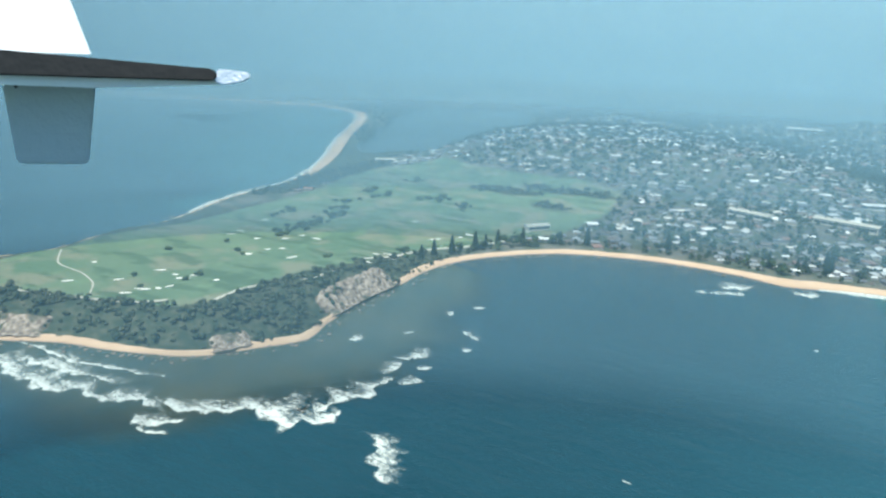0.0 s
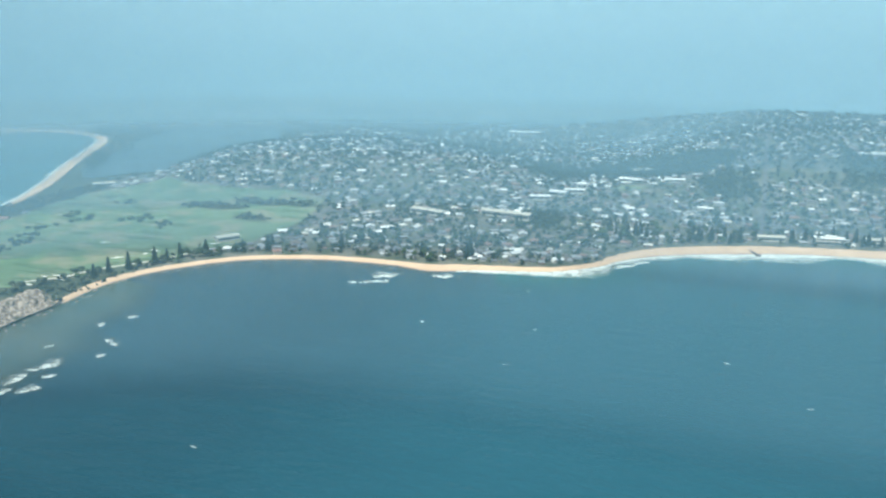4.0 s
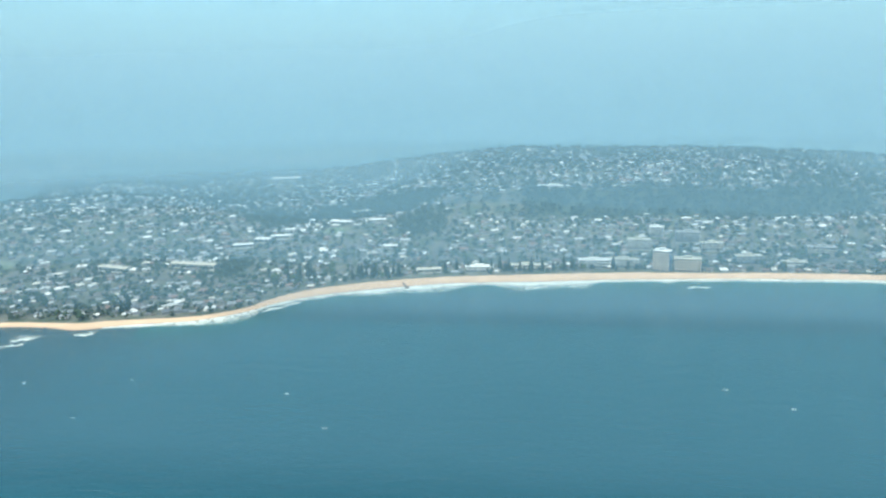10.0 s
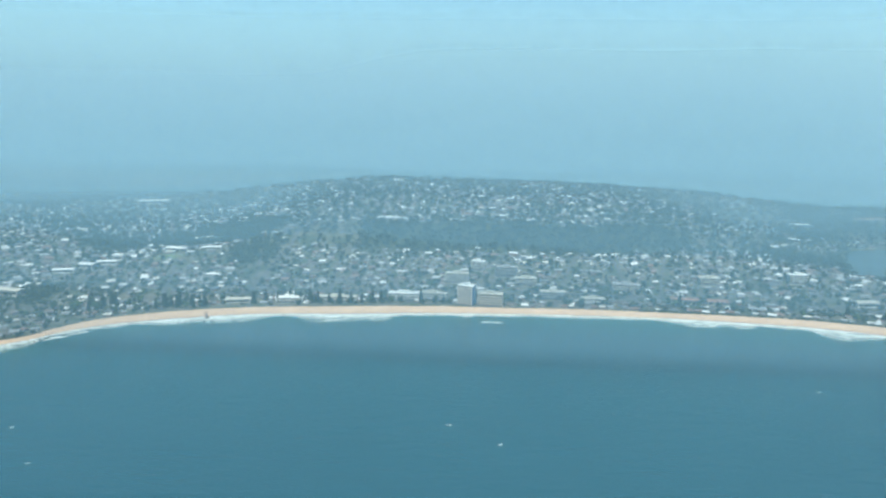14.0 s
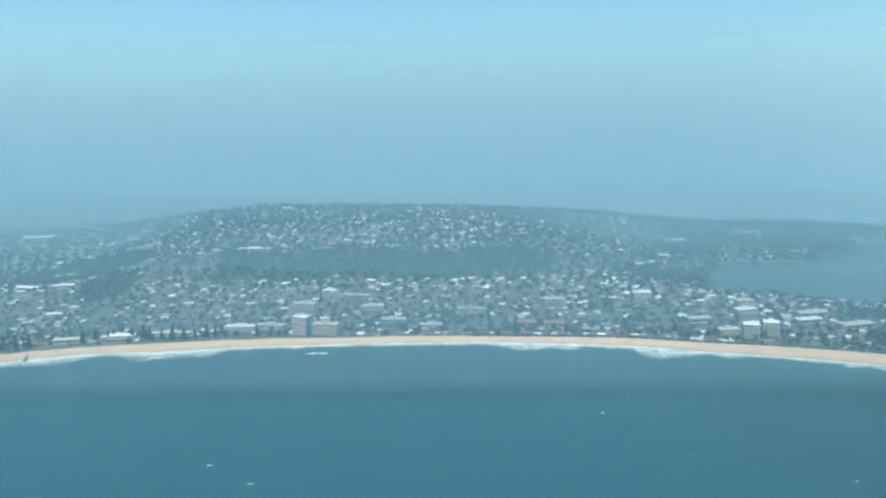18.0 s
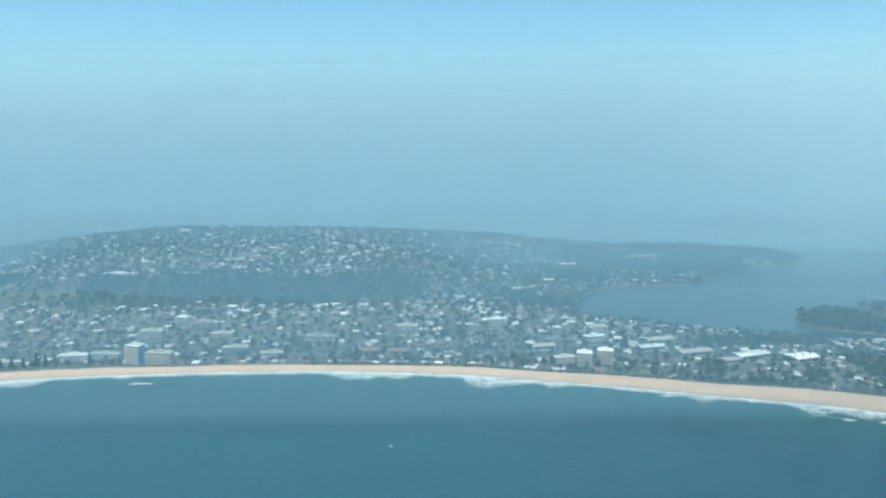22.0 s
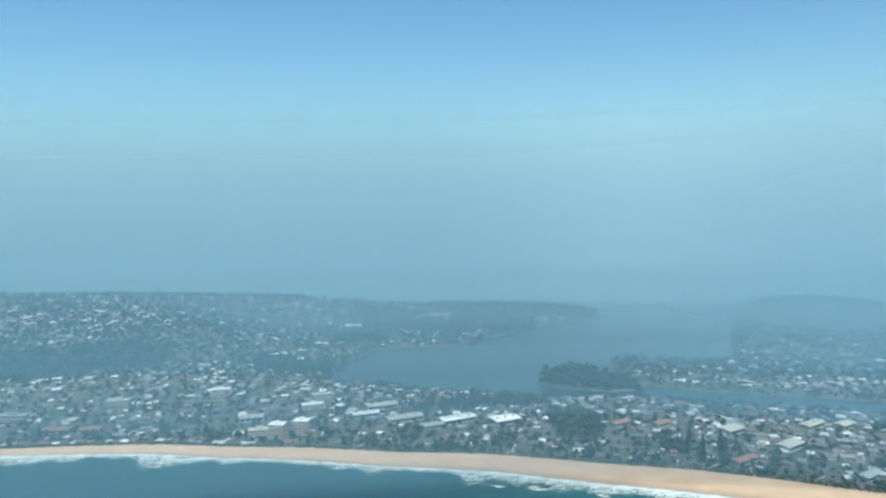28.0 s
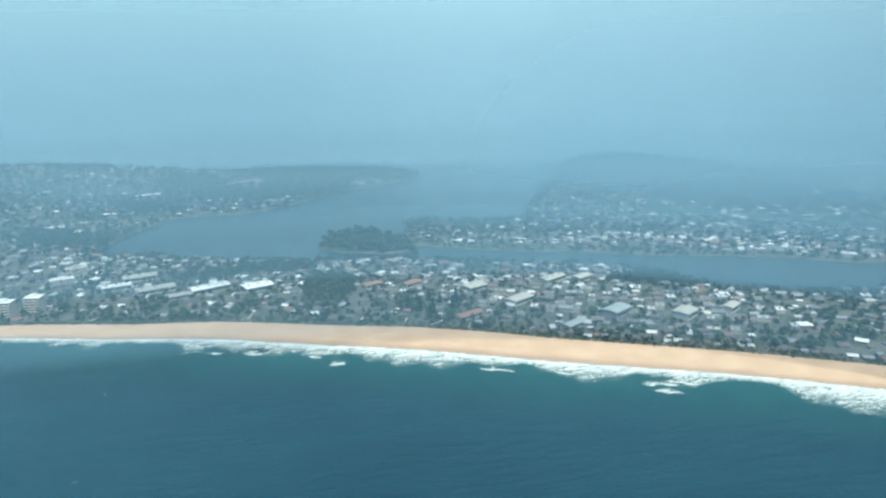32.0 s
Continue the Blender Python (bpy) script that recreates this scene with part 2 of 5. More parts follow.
def plain(name, colour, rough=0.7, spot=0.25, scale=0.5, spec=0.4, metal=0.0):
    n = Nodes(name)
    dark = tuple(c * 0.6 for c in colour)
    col = n.mix(n.ramp(n.noise(scale, 5, 0.6), 0.4, 0.75, 0, spot), colour, dark)
    col = n.mix(n.ramp(n.noise(scale * 6, 3, 0.6), 0.5, 0.8, 0, spot), col, dark)
    n.bump(n.noise(scale * 8, 3), 0.2, 0.05)
    return n.finish(col, rough, metal, spec)


def leaf_material(name, dark, light, islands):
    n = Nodes(name)
    pick = n.add("NewGeometry").outputs["Random Per Island"] if islands else n.add("ObjectInfo").outputs["Random"]
    col = n.mix(n.ramp(pick, 0.1, 0.9), dark, light)
    col = n.mix(n.ramp(n.noise(0.9, 4, 0.7), 0.4, 0.7, 0, 0.6), col, tuple(c * 0.45 for c in dark))
    n.bump(n.noise(1.6, 4, 0.7), 0.7, 0.6)
    return n.finish(col, 0.9, spec=0.15)


M_ROOF_FAR, M_WALL_FAR = roof_material("far_roofing", True), wall_material("far_walls", True)
M_ROOF, M_WALL = roof_material("roofing", False), wall_material("house_walls", False)
M_LEAF_FAR = leaf_material("far_foliage", (0.018, 0.032, 0.021), (0.042, 0.058, 0.033), True)
M_LEAF = leaf_material("foliage", (0.024, 0.044, 0.022), (0.062, 0.09, 0.04), False)
M_PINE = leaf_material("pine_foliage", (0.010, 0.022, 0.014), (0.018, 0.036, 0.02), False)
M_SCRUB = leaf_material("coastal_scrub", (0.026, 0.044, 0.028), (0.085, 0.095, 0.058), True)
M_TRUNK = plain("bark", (0.11, 0.085, 0.065), 0.9)
M_GLASS = plain("window_glass", (0.03, 0.045, 0.055), 0.12, 0.1, spec=0.8)
M_BLUE = plain("blue_glazing", (0.05, 0.13, 0.26), 0.2, 0.2, spec=0.7)
M_WHITE = plain("white_render", (0.48, 0.46, 0.405), 0.7, 0.25)
M_BRIGHT = plain("fresh_white_roofing", (0.68, 0.68, 0.62), 0.5, 0.2)
M_CREAM = plain("cream_render", (0.42, 0.39, 0.325), 0.75, 0.3)
M_GREY = plain("grey_concrete", (0.27, 0.27, 0.26), 0.85, 0.3)
M_PALE = plain("pale_metal_roof", (0.43, 0.41, 0.33), 0.55, 0.45)
M_TERRA = plain("terracotta_tiles", (0.27, 0.15, 0.105), 0.75, 0.3)
M_GREEN = plain("green_metal_roof", (0.33, 0.37, 0.335), 0.55, 0.2)
M_ROAD = plain("asphalt", (0.085, 0.085, 0.086), 0.9, 0.3, 0.2)
M_TRACK = plain("sandy_track", (0.40, 0.375, 0.29), 0.95, 0.35, 0.3)
M_BUNKER = plain("bunker_sand", (0.66, 0.63, 0.53), 0.95, 0.12, 0.4)
M_ROCK = plain("sea_rock", (0.16, 0.13, 0.105), 0.9, 0.4, 0.4)



def cliff_material():
    n = Nodes("cliff_rock")
    col = n.mix(n.ramp(n.noise(0.38, 6, 0.7, stretch=(1, 1, 0.18)), 0.38, 0.62), (0.12, 0.09, 0.068), (0.40, 0.33, 0.255))
    col = n.mix(n.ramp(n.noise(0.09, 4, 0.6), 0.52, 0.66, 0, 0.8), col, (0.05, 0.06, 0.035))
    col = n.mix(n.ramp(n.noise(0.7, 4, 0.7), 0.5, 0.7, 0, 0.5), col, (0.14, 0.11, 0.09))
    n.bump(n.noise(0.5, 6, 0.7), 0.8, 1.0)
    return n.finish(col, 0.95, spec=0.15)


M_CLIFF = cliff_material()
# the coast: waterline points from north to south, with the width of the sand
COAST = [(3640, -878, 39), (2145, 72, 39), (1755, 309, 40), (1604, 404, 42), (1517, 459, 43), (1403, 520, 46), (1303, 578, 48),
         (1208, 624, 42), (1124, 664, 38), (1040, 690, 32), (959, 719, 30), (878, 741, 25), (809, 762, 22),
         (727, 774, 18), (653, 780, 16), (562, 779, 18), (481, 775, 18), (411, 769, 22), (322, 756, 23), (238, 745, 20),
         (188, 729, 22), (136, 707, 21), (98, 684, 17), (73, 660, 10), (58, 637, 5), (22, 607, 6), (-31, 590, 9),
         (-55, 580, 13), (-77, 572, 17), (-107, 577, 9), (-143, 576, 8), (-187, 568, 8), (-240, 545, 7), (-274, 511, 6),
         (-297, 472, 8), (-303, 434, 10), (-300, 403, 4), (-299, 356, 3), (-291, 312, 5), (-284, 290, 6), (-298, 264, 8),
         (-318, 235, 2), (-358, 214, 5), (-391, 202, 8), (-418, 185, 9), (-448, 166, 8), (-494, 153, 3), (-540, 160, 3),
         (-578, 202, 2), (-576, 250, 2), (-560, 292, 2), (-569, 341, 3), (-567, 384, 6), (-580, 433, 9), (-604, 500, 10),
         (-624, 618, 11), (-693, 741, 17), (-818, 916, 19), (-931, 1086, 21), (-1016, 1183, 18), (-1154, 1232, 18),
         (-1252, 1202, 8), (-1381, 1170, 5), (-1690, 1072, 4), (-2145, 975, 4), (-3640, 812, 4)]


def resample(rows, step):
    """Points of a smooth curve through the rows, about step metres apart."""
    p = np.array(rows, float)
    q = np.vstack([2 * p[0] - p[1], p, 2 * p[-1] - p[-2]])
    out = []
    for i in range(1, len(q) - 2):
        a, b, c, d = q[i - 1], q[i], q[i + 1], q[i + 2]
        k = max(1, int(np.hypot(*(c - b)[:2]) / step))
        for u in np.arange(k) / k:
            out.append(0.5 * (2 * b + (c - a) * u + (2 * a - 5 * b + 4 * c - d) * u * u + (3 * b - a - 3 * c + d) * u ** 3))
    out.append(p[-1])
    return np.array(out)


def normals(p):
    t = np.gradient(p[:, :2], axis=0)
    for _ in range(3):
        t[1:-1] = (t[:-2] + 2 * t[1:-1] + t[2:]) / 4
    t /= np.linalg.norm(t, axis=1)[:, None]
    return np.c_[t[:, 1], -t[:, 0]]


SHORE = resample(COAST, 8)
SHORE[:, 2] = np.maximum(SHORE[:, 2] * np.where((SHORE[:, 0] < -60) & (SHORE[:, 1] < 600), 0.72, 1.0), 1.6)
SHORE_N = -normals(SHORE)
if SHORE_N[len(SHORE) // 3][1] < 0:
    SHORE_N = -SHORE_N
BACK = SHORE[:, :2] + SHORE_N * SHORE[:, 2:3]


def signed(poly, x, y):
    """Distance to a closed outline, positive inside."""
    poly = np.asarray(poly, float)[:, :2]
    shape = np.shape(x)
    x, y = np.ravel(x).astype(float), np.ravel(y).astype(float)
    best, inside = np.full(x.shape, 1e18), np.zeros(x.shape, bool)
    for a, b in zip(poly, np.roll(poly, -1, 0)):
        dx, dy = b - a
        u = np.clip(((x - a[0]) * dx + (y - a[1]) * dy) / max(dx * dx + dy * dy, 1e-9), 0, 1)
        best = np.minimum(best, (x - a[0] - u * dx) ** 2 + (y - a[1] - u * dy) ** 2)
        if dy:
            inside ^= ((a[1] > y) != (b[1] > y)) & (x < dx * (y - a[1]) / dy + a[0])
    return (np.sqrt(best) * np.where(inside, 1, -1)).reshape(shape)


def step01(v, a, b):
    u = np.clip((v - a) / (b - a), 0, 1)
    return u * u * (3 - 2 * u)


LAND = np.vstack([BACK[::3], [(-3640, 4030), (3640, 4030)]])
NARRABEEN = [(968, 1024), (1014, 1004), (1069, 979), (1138, 946), (1205, 918), (1274, 896), (1353, 876), (1439, 838), (1542, 790), (1580, 767),
             (1609, 722), (1625, 682), (1664, 647), (1716, 621), (1804, 598), (1950, 559), (2002, 624), (1872, 670), (1800, 712), (1730, 754),
             (1651, 783), (1586, 820), (1481, 864), (1417, 900), (1381, 926), (1373, 956), (1383, 1034), (1398, 1092), (1456, 1066), (1514, 1040), (1557, 1045),
             (1606, 1118), (1651, 1202), (1722, 1326), (1825, 1491), (1807, 1690), (1716, 1885), (1574, 1988), (1398, 1956), (1268, 1895),
             (1365, 1794), (1450, 1716), (1495, 1612), (1524, 1514), (1495, 1469), (1430, 1417), (1336, 1368), (1261, 1287), (1180, 1226), (1105, 1222), (1052, 1209), (1001, 1124)]
DEE_WHY = [(-680, 812), (-656, 871), (-621, 900), (-624, 962), (-633, 1022), (-626, 1139), (-650, 1248), (-696, 1352), (-805, 1512), (-910, 1495), (-977, 1403),
           (-956, 1287), (-923, 1190), (-864, 1105), (-800, 975), (-728, 858)]
NARRABEEN = resample([(*p, 0) for p in NARRABEEN], 26)[:, :2]
DEE_WHY = resample([(*p, 0) for p in DEE_WHY], 26)[:, :2]
ISLAND = [(1252, 962), (1270, 932), (1304, 916), (1337, 903), (1364, 904), (1374, 930), (1364, 972), (1330, 1014), (1296, 1022), (1266, 1002)]
GOLF = [(-447, 220), (-410, 237), (-359, 253), (-345, 270), (-350, 310), (-343, 359), (-330, 393), (-335, 454), (-306, 505), (-291, 552), (-267, 589),
        (-259, 679), (-277, 763), (-350, 778), (-469, 787), (-552, 822), (-571, 747), (-577, 688), (-550, 580), (-543, 465), (-528, 395), (-537, 363),
        (-545, 313), (-540, 240), (-495, 214)]
# hills: middle, height, half widths
HILLS = [(470, 1380, 9, 330, 190), (330, 1185, 6, 120, 80), (962, 1450, 27, 214, 150), (1268, 1514, 20, 214, 84), (162, 1722, 17, 292, 260), (72, 1118, 12, 120, 110),
         (110, 985, 14, 90, 60), (-20, 925, 7, 70, 60), (-150, 720, 6, 90, 90), (2100, 1560, 40, 300, 340), (845, 962, 6, 169, 104), (228, 923, 8, 162, 98),
         (845, 1040, 9, 80, 70), (-480, 1290, 20, 120, 120), (-1105, 1950, 20, 455, 390), (-1690, 1495, 20, 325, 260), (2145, 845, 18, 228, 195), (2795, 975, 30, 520, 455)]
# broad hills with level tops: middle, height, half widths
MESAS = [(-325, 985, 38, 260, 195), (1790, 1250, 27, 215, 200)]


def plateau(x, y):
    """The hill behind the long beach: a slope, a wooded scarp and a level top."""
    edge = 980 + 62 * step01(x, 480, 760) + 10 * np.sin(x / 60.0) - 10 * step01(300 - x, 0, 150)
    back = np.maximum(y - 1050, 0)
    gate = step01(x, 80 - 1.0 * back, 250 + 0.2 * back) * step01(-x, -930 - 0.5 * back, -690 + 0.2 * back)
    return gate * (18 * step01(y, 830, 990) + 33 * step01(y - edge, 0, 75) + 6 * step01(y - edge, 75, 250)) * step01(-y, -2000, -1450)


NOISE_GRIDS = {}


def smooth_noise(x, y, size, seed):
    """Soft value noise on a square grid."""
    if seed not in NOISE_GRIDS:
        NOISE_GRIDS[seed] = np.random.RandomState(seed).rand(128, 128)
    g = NOISE_GRIDS[seed]
    u, v = x / size + 37.3, y / size + 19.7
    i, j = np.floor(u).astype(int), np.floor(v).astype(int)
    fu, fv = u - i, v - j
    fu, fv = fu * fu * (3 - 2 * fu), fv * fv * (3 - 2 * fv)
    def at(a, b):
        return g[a % 128, b % 128]
    return (at(i, j) * (1 - fu) + at(i + 1, j) * fu) * (1 - fv) + (at(i, j + 1) * (1 - fu) + at(i + 1, j + 1) * fu) * fv - 0.5


def heights(x, y):
    """Ground height, with the distances that the cover needs."""
    d = signed(LAND, x, y)
    z = 2.6 + np.minimum(d, 0) * 1.2
    inland = step01(d, 0, 170)
    for hx, hy, h, sx, sy in HILLS:
        z = z + h * inland * np.exp(-((x - hx) / sx) ** 2 - ((y - hy) / sy) ** 2)
    for hx, hy, h, sx, sy in MESAS:
        z = z + h * inland * np.exp(-(((x - hx) / sx) ** 2 + ((y - hy) / sy) ** 2) ** 2)
    z = z + inland * plateau(x, y)
    z = z + inland * (smooth_noise(x, y, 85, 3) * 5 + smooth_noise(x, y, 30, 4) * 1.3)
    head = step01(-x, 270, 292) * step01(-y, -494, -364)
    steep = 29 - 14 * np.exp(-((y - 354) / 46) ** 2)
    z = z + head * step01(d, 0, steep) * (11 + smooth_noise(x, y, 26, 5) * 3) * (0.55 + 0.45 * step01(x, -560, -338))
    z = z + (1 - head) * step01(-x, 286, 338) * step01(d, 3, 78) * (2.6 + smooth_noise(x, y, 40, 6) * 3.3)
    lag = np.maximum(signed(NARRABEEN, x, y), signed(DEE_WHY, x, y))
    isl = signed(ISLAND, x, y)
    lag = np.minimum(lag, -isl)
    bank = step01(-lag, 0, 45)
    z = np.where(lag > -45, np.where(lag > 0, np.maximum(-0.15 * lag, -3), 0.5 + (z - 0.5) * bank), z)
    z = np.where(isl > 0, 1.0 + 3.2 * step01(isl, 0, 26), z)
    return z, d, lag


def spread(parts):
    return np.concatenate([np.arange(a, b, s) for a, b, s in parts])


XS = spread([(-3640, -2080, 130), (-2080, -975, 33), (-975, -611, 13), (-611, -247, 5), (-247, 1755, 9), (1755, 2210, 23), (2210, 3700, 98)])
YS = spread([(-910, 0, 40), (0, 130, 20), (130, 845, 5), (845, 1170, 9), (1170, 1950, 16), (1950, 2730, 39), (2730, 4100, 130)])
GX, GY = np.meshgrid(XS, YS, indexing="ij")
GZ, GD, GL = heights(GX, GY)


def ground_z(x, y):
    """Height of the ground sheet at a place."""
    i = int(np.clip(np.searchsorted(XS, x) - 1, 0, len(XS) - 2))
    j = int(np.clip(np.searchsorted(YS, y) - 1, 0, len(YS) - 2))
    u, v = (x - XS[i]) / (XS[i + 1] - XS[i]), (y - YS[j]) / (YS[j + 1] - YS[j])
    return float((GZ[i, j] * (1 - u) + GZ[i + 1, j] * u) * (1 - v) + (GZ[i, j + 1] * (1 - u) + GZ[i + 1, j + 1] * u) * v)


def mesh_from(name, verts, faces, material, smooth=False):
    me = bpy.data.meshes.new(name)
    me.from_pydata([tuple(map(float, v)) for v in verts], [], [tuple(map(int, f)) for f in faces])
    me.materials.append(material)
    if smooth:
        me.polygons.foreach_set("use_smooth", [True] * len(me.polygons))
    return me


def fast_mesh(name, verts, quads, material, smooth=True):
    """A large mesh of quads or triangles from arrays."""
    verts, quads = np.asarray(verts, np.float32), np.asarray(quads, np.int32)
    me = bpy.data.meshes.new(name)
    k = quads.shape[1]
    me.vertices.add(len(verts)), me.loops.add(quads.size), me.polygons.add(len(quads))
    me.vertices.foreach_set("co", verts.ravel())
    me.loops.foreach_set("vertex_index", quads.ravel())
    me.polygons.foreach_set("loop_start", np.arange(len(quads), dtype=np.int32) * k)
    me.polygons.foreach_set("use_smooth", np.full(len(quads), smooth))
    me.materials.append(material)
    me.update(calc_edges=True)
    me.validate()
    return me


def grid_faces(n, m):
    i, j = np.meshgrid(np.arange(n - 1), np.arange(m - 1), indexing="ij")
    a = (i * m + j).ravel()
    return np.c_[a, a + m, a + m + 1, a + 1]


# what covers the ground: mown grass, scrub and bare rock
golf = np.maximum(step01(signed(GOLF, GX, GY), -5, 5), step01(1.4 - np.hypot((GX - 48) / 20, (GY - 952) / 9), 0, 0.5))
head_x = step01(-GX, 263, 280) * step01(-GY, -481, -448)
rise = np.hypot(np.gradient(GZ, axis=0) / np.gradient(XS)[:, None], np.gradient(GZ, axis=1) / np.gradient(YS)[None, :])
bare = (np.exp(-((GY - 364) / 36) ** 2 - ((GX + 309) / 17) ** 2) * 0.5 + np.exp(-((GY - 259) / 14) ** 2 - ((GX + 311) / 14) ** 2) * 0.45
        + 0.45 * np.exp(-((GY - 195) / 16) ** 2 - ((GX + 432) / 26) ** 2))
rock = np.clip(bare, 0, 1) * head_x
scrub = np.clip(head_x * (1 - golf) * (1 - rock), 0, 1)
dunes = step01(-GX, 552, 585) * step01(GY, 468, 585) * step01(-GY, -975, -878) * step01(-GD, -98, -58)
scrub = np.clip(scrub + dunes * (1 - golf), 0, 1)
for wx, wy, wsx, wsy in [(70, 1075, 105, 66), (925, 1095, 62, 36), (1010, 1290, 60, 40), (165, 955, 34, 52), (-60, 1010, 40, 46), (1236, 752, 24, 40), (1190, 1360, 70, 60), (1275, 1400, 90, 70), (-390, 705, 48, 15), (-325, 738, 70, 11), (-316, 668, 24, 9), (1306, 956, 58, 39), (1339, 1514, 208, 78), (-26, 774, 26, 39), (1950, 1495, 214, 208), (1590, 702, 58, 28), (1246, 790, 30, 42), (1310, 690, 14, 24), (1160, 870, 90, 24), (1105, 1398, 98, 72), (-650, 975, 78, 169)]:
    scrub = np.maximum(scrub, np.exp(-(((GX - wx) / wsx) ** 2 + ((GY - wy) / wsy) ** 2) ** 1.5))
_edge = 980 + 62 * step01(GX, 480, 760) + 10 * np.sin(GX / 60.0)
scrub = np.maximum(scrub, step01(GX, 270, 340) * step01(-GX, -800, -720) * step01(GY - _edge, 4, 16) * step01(_edge + 70 - GY, 0, 14))
land_me = fast_mesh("ground", np.c_[GX.ravel(), GY.ravel(), GZ.ravel()], grid_faces(len(XS), len(YS)), M_LAND)
_at = land_me.color_attributes.new("cover", 'FLOAT_COLOR', 'POINT')
_at.data.foreach_set("color", np.c_[golf.ravel(), scrub.ravel(), rock.ravel(), np.ones(golf.size)].astype(np.float32).ravel())
ground = tagged(new("ground", land_me), "coastal land with grass, scrub and suburban gardens", "ground", kind="structure")


def ribbon(name, line, n, offsets, zs, across, material, label, category):
    """A strip swept along a line: offsets inland (rows of metres or functions of the width), heights and a cross value."""
    v = []
    for k in range(len(offsets)):
        o = offsets[k] if np.ndim(offsets[k]) else np.full(len(line), float(offsets[k]))
        v.append(np.c_[line[:, :2] + n * o[:, None], np.full(len(line), zs[k])])
    v = np.stack(v, 1).reshape(-1, 3)
    me = fast_mesh(name, v, grid_faces(len(line), len(offsets)), material)
    at = me.attributes.new("across", 'FLOAT', 'POINT')
    at.data.foreach_set("value", np.tile(np.array(across, np.float32), len(line)))
    return tagged(new(name, me), label, category, kind="structure")


_w = SHORE[:, 2]
ribbon("beach", SHORE, SHORE_N, [np.full(len(_w), -9.0), np.zeros(len(_w)), _w * 0.3, _w * 0.65, _w * 0.95, _w + 2.0], [-1.0, 0.0, 1.0, 1.8, 2.45, 2.2],
       [0, 0.05, 0.35, 0.65, 0.95, 1], M_SAND, "orange-gold sand beach, damp along the waterline", "beach")

# water
sx, sy = spread([(-3640, -650, 260), (-650, 1950, 65), (1950, 3800, 200)]), spread([(-3250, -650, 260), (-650, 1300, 65), (1300, 4200, 260)])
wx, wy = np.meshgrid(sx, sy, indexing="ij")
sea = tagged(new("sea", fast_mesh("sea", np.c_[wx.ravel(), wy.ravel(), np.zeros(wx.size)], grid_faces(len(sx), len(sy)), M_SEA)),
             "dark blue open sea with fine ripples", "sea", kind="structure")
sel = (SHORE[:, 0] < 2150) & (SHORE[:, 0] > -30) & (SHORE[:, 1] > -100)
_k = np.where(sel)[0]
line, nn = SHORE[_k], SHORE_N[_k]
_r = 0.9 + 0.5 * step01(line[:, 0], 420, 800)
ribbon("shallows", line, nn, [-85 * _r, -58 * _r, -34 * _r, -15 * _r, 1.3 * _r / _r], [0.05, 0.06, 0.07, 0.08, 0.09], [0, 0.3, 0.6, 1, 1], M_SHOAL, "greenish shallow sea over sand", "water")


# haze painted as a pale teal sheet laid over the bay water
_k = np.where((SHORE[:, 0] < -585) & (SHORE[:, 0] > -1250) & (SHORE[:, 1] > 440))[0]
line, nn = SHORE[_k], SHORE_N[_k]
_r = np.clip(np.arange(len(_k)) / 40.0, 0.15, 1.0)
ribbon("shallows", line, nn, [-340 * _r, -230 * _r, -120 * _r, -30 * _r, np.full(len(_k), 1.2)], [0.05, 0.06, 0.07, 0.08, 0.09], [0, 0.45, 0.8, 1, 1], M_BAY, "pale teal sheet over the bay, haze put into its colour", "water")

lagoon_v = [[(910, 2080), (910, 962), (1170, 871), (1462, 780), (1573, 585), (2048, 488), (2048, 780), (1950, 2080)], [(-1072, 1592), (-1072, 1235), (-715, 780), (-552, 812), (-552, 1592)]]
for outline, label in zip(lagoon_v, ("calm grey-blue tidal lake behind the beach", "calm pale blue lagoon behind the sand bar")):
    me = mesh_from("lagoon", [(*p, 0.25) for p in outline], [tuple(range(len(outline)))], M_LAGOON)
    tagged(new("lagoon", me), label, "lagoon", kind="structure")

_k = np.where((SHORE[:, 0] < -270) & (SHORE[:, 0] > -545) & (SHORE[:, 1] < 470))[0]
line, nn = SHORE[_k], SHORE_N[_k]
_u = np.linspace(0, 1, len(_k))
_wd = 62 * np.clip(np.sin(np.pi * np.clip(_u * 0.86 + 0.12, 0, 1)), 0.02, 1) ** 0.6 * (1 + 0.35 * smooth_noise(line[:, 0], line[:, 1], 40, 15))
ribbon("reef", line, nn, [-1.5 * _wd, -1.05 * _wd, -0.7 * _wd, -0.35 * _wd, np.full(len(_k), 1.0)], [0.11, 0.115, 0.12, 0.125, 0.13], [0, 0.5, 1, 1, 1], M_REEF, "brown-green rock shelf under shallow water", "reef")

# surf along the beaches


def surf(keep, gain):
    k = np.where(keep)[0]
    line, nn = SHORE[k], SHORE_N[k]
    fo = np.clip(smooth_noise(line[:, 0], line[:, 1], 47, 9) * 1.9 + smooth_noise(line[:, 0], line[:, 1], 17, 10) * 1.2 + 0.68, 0.25, 1.5) * gain * (0.5 + 0.5 * step01(line[:, 0], 120, 300))
    ends = np.clip(np.minimum(np.arange(len(k)), len(k) - 1 - np.arange(len(k))) / 6, 0.02, 1)
    fw = fo * ends * 1.15
    ribbon("surf", line, nn, [-28 * fw - 4, -18 * fw - 2.6, -8 * fw - 1.6, np.full(len(k), -1.0), np.full(len(k), 2.4)], [0.16, 0.2, 0.25, 0.28, 0.35],
           [0.0, 0.62, 1.02, 1.25, 0.4], M_FOAM, "white surf breaking along the sand", "surf")


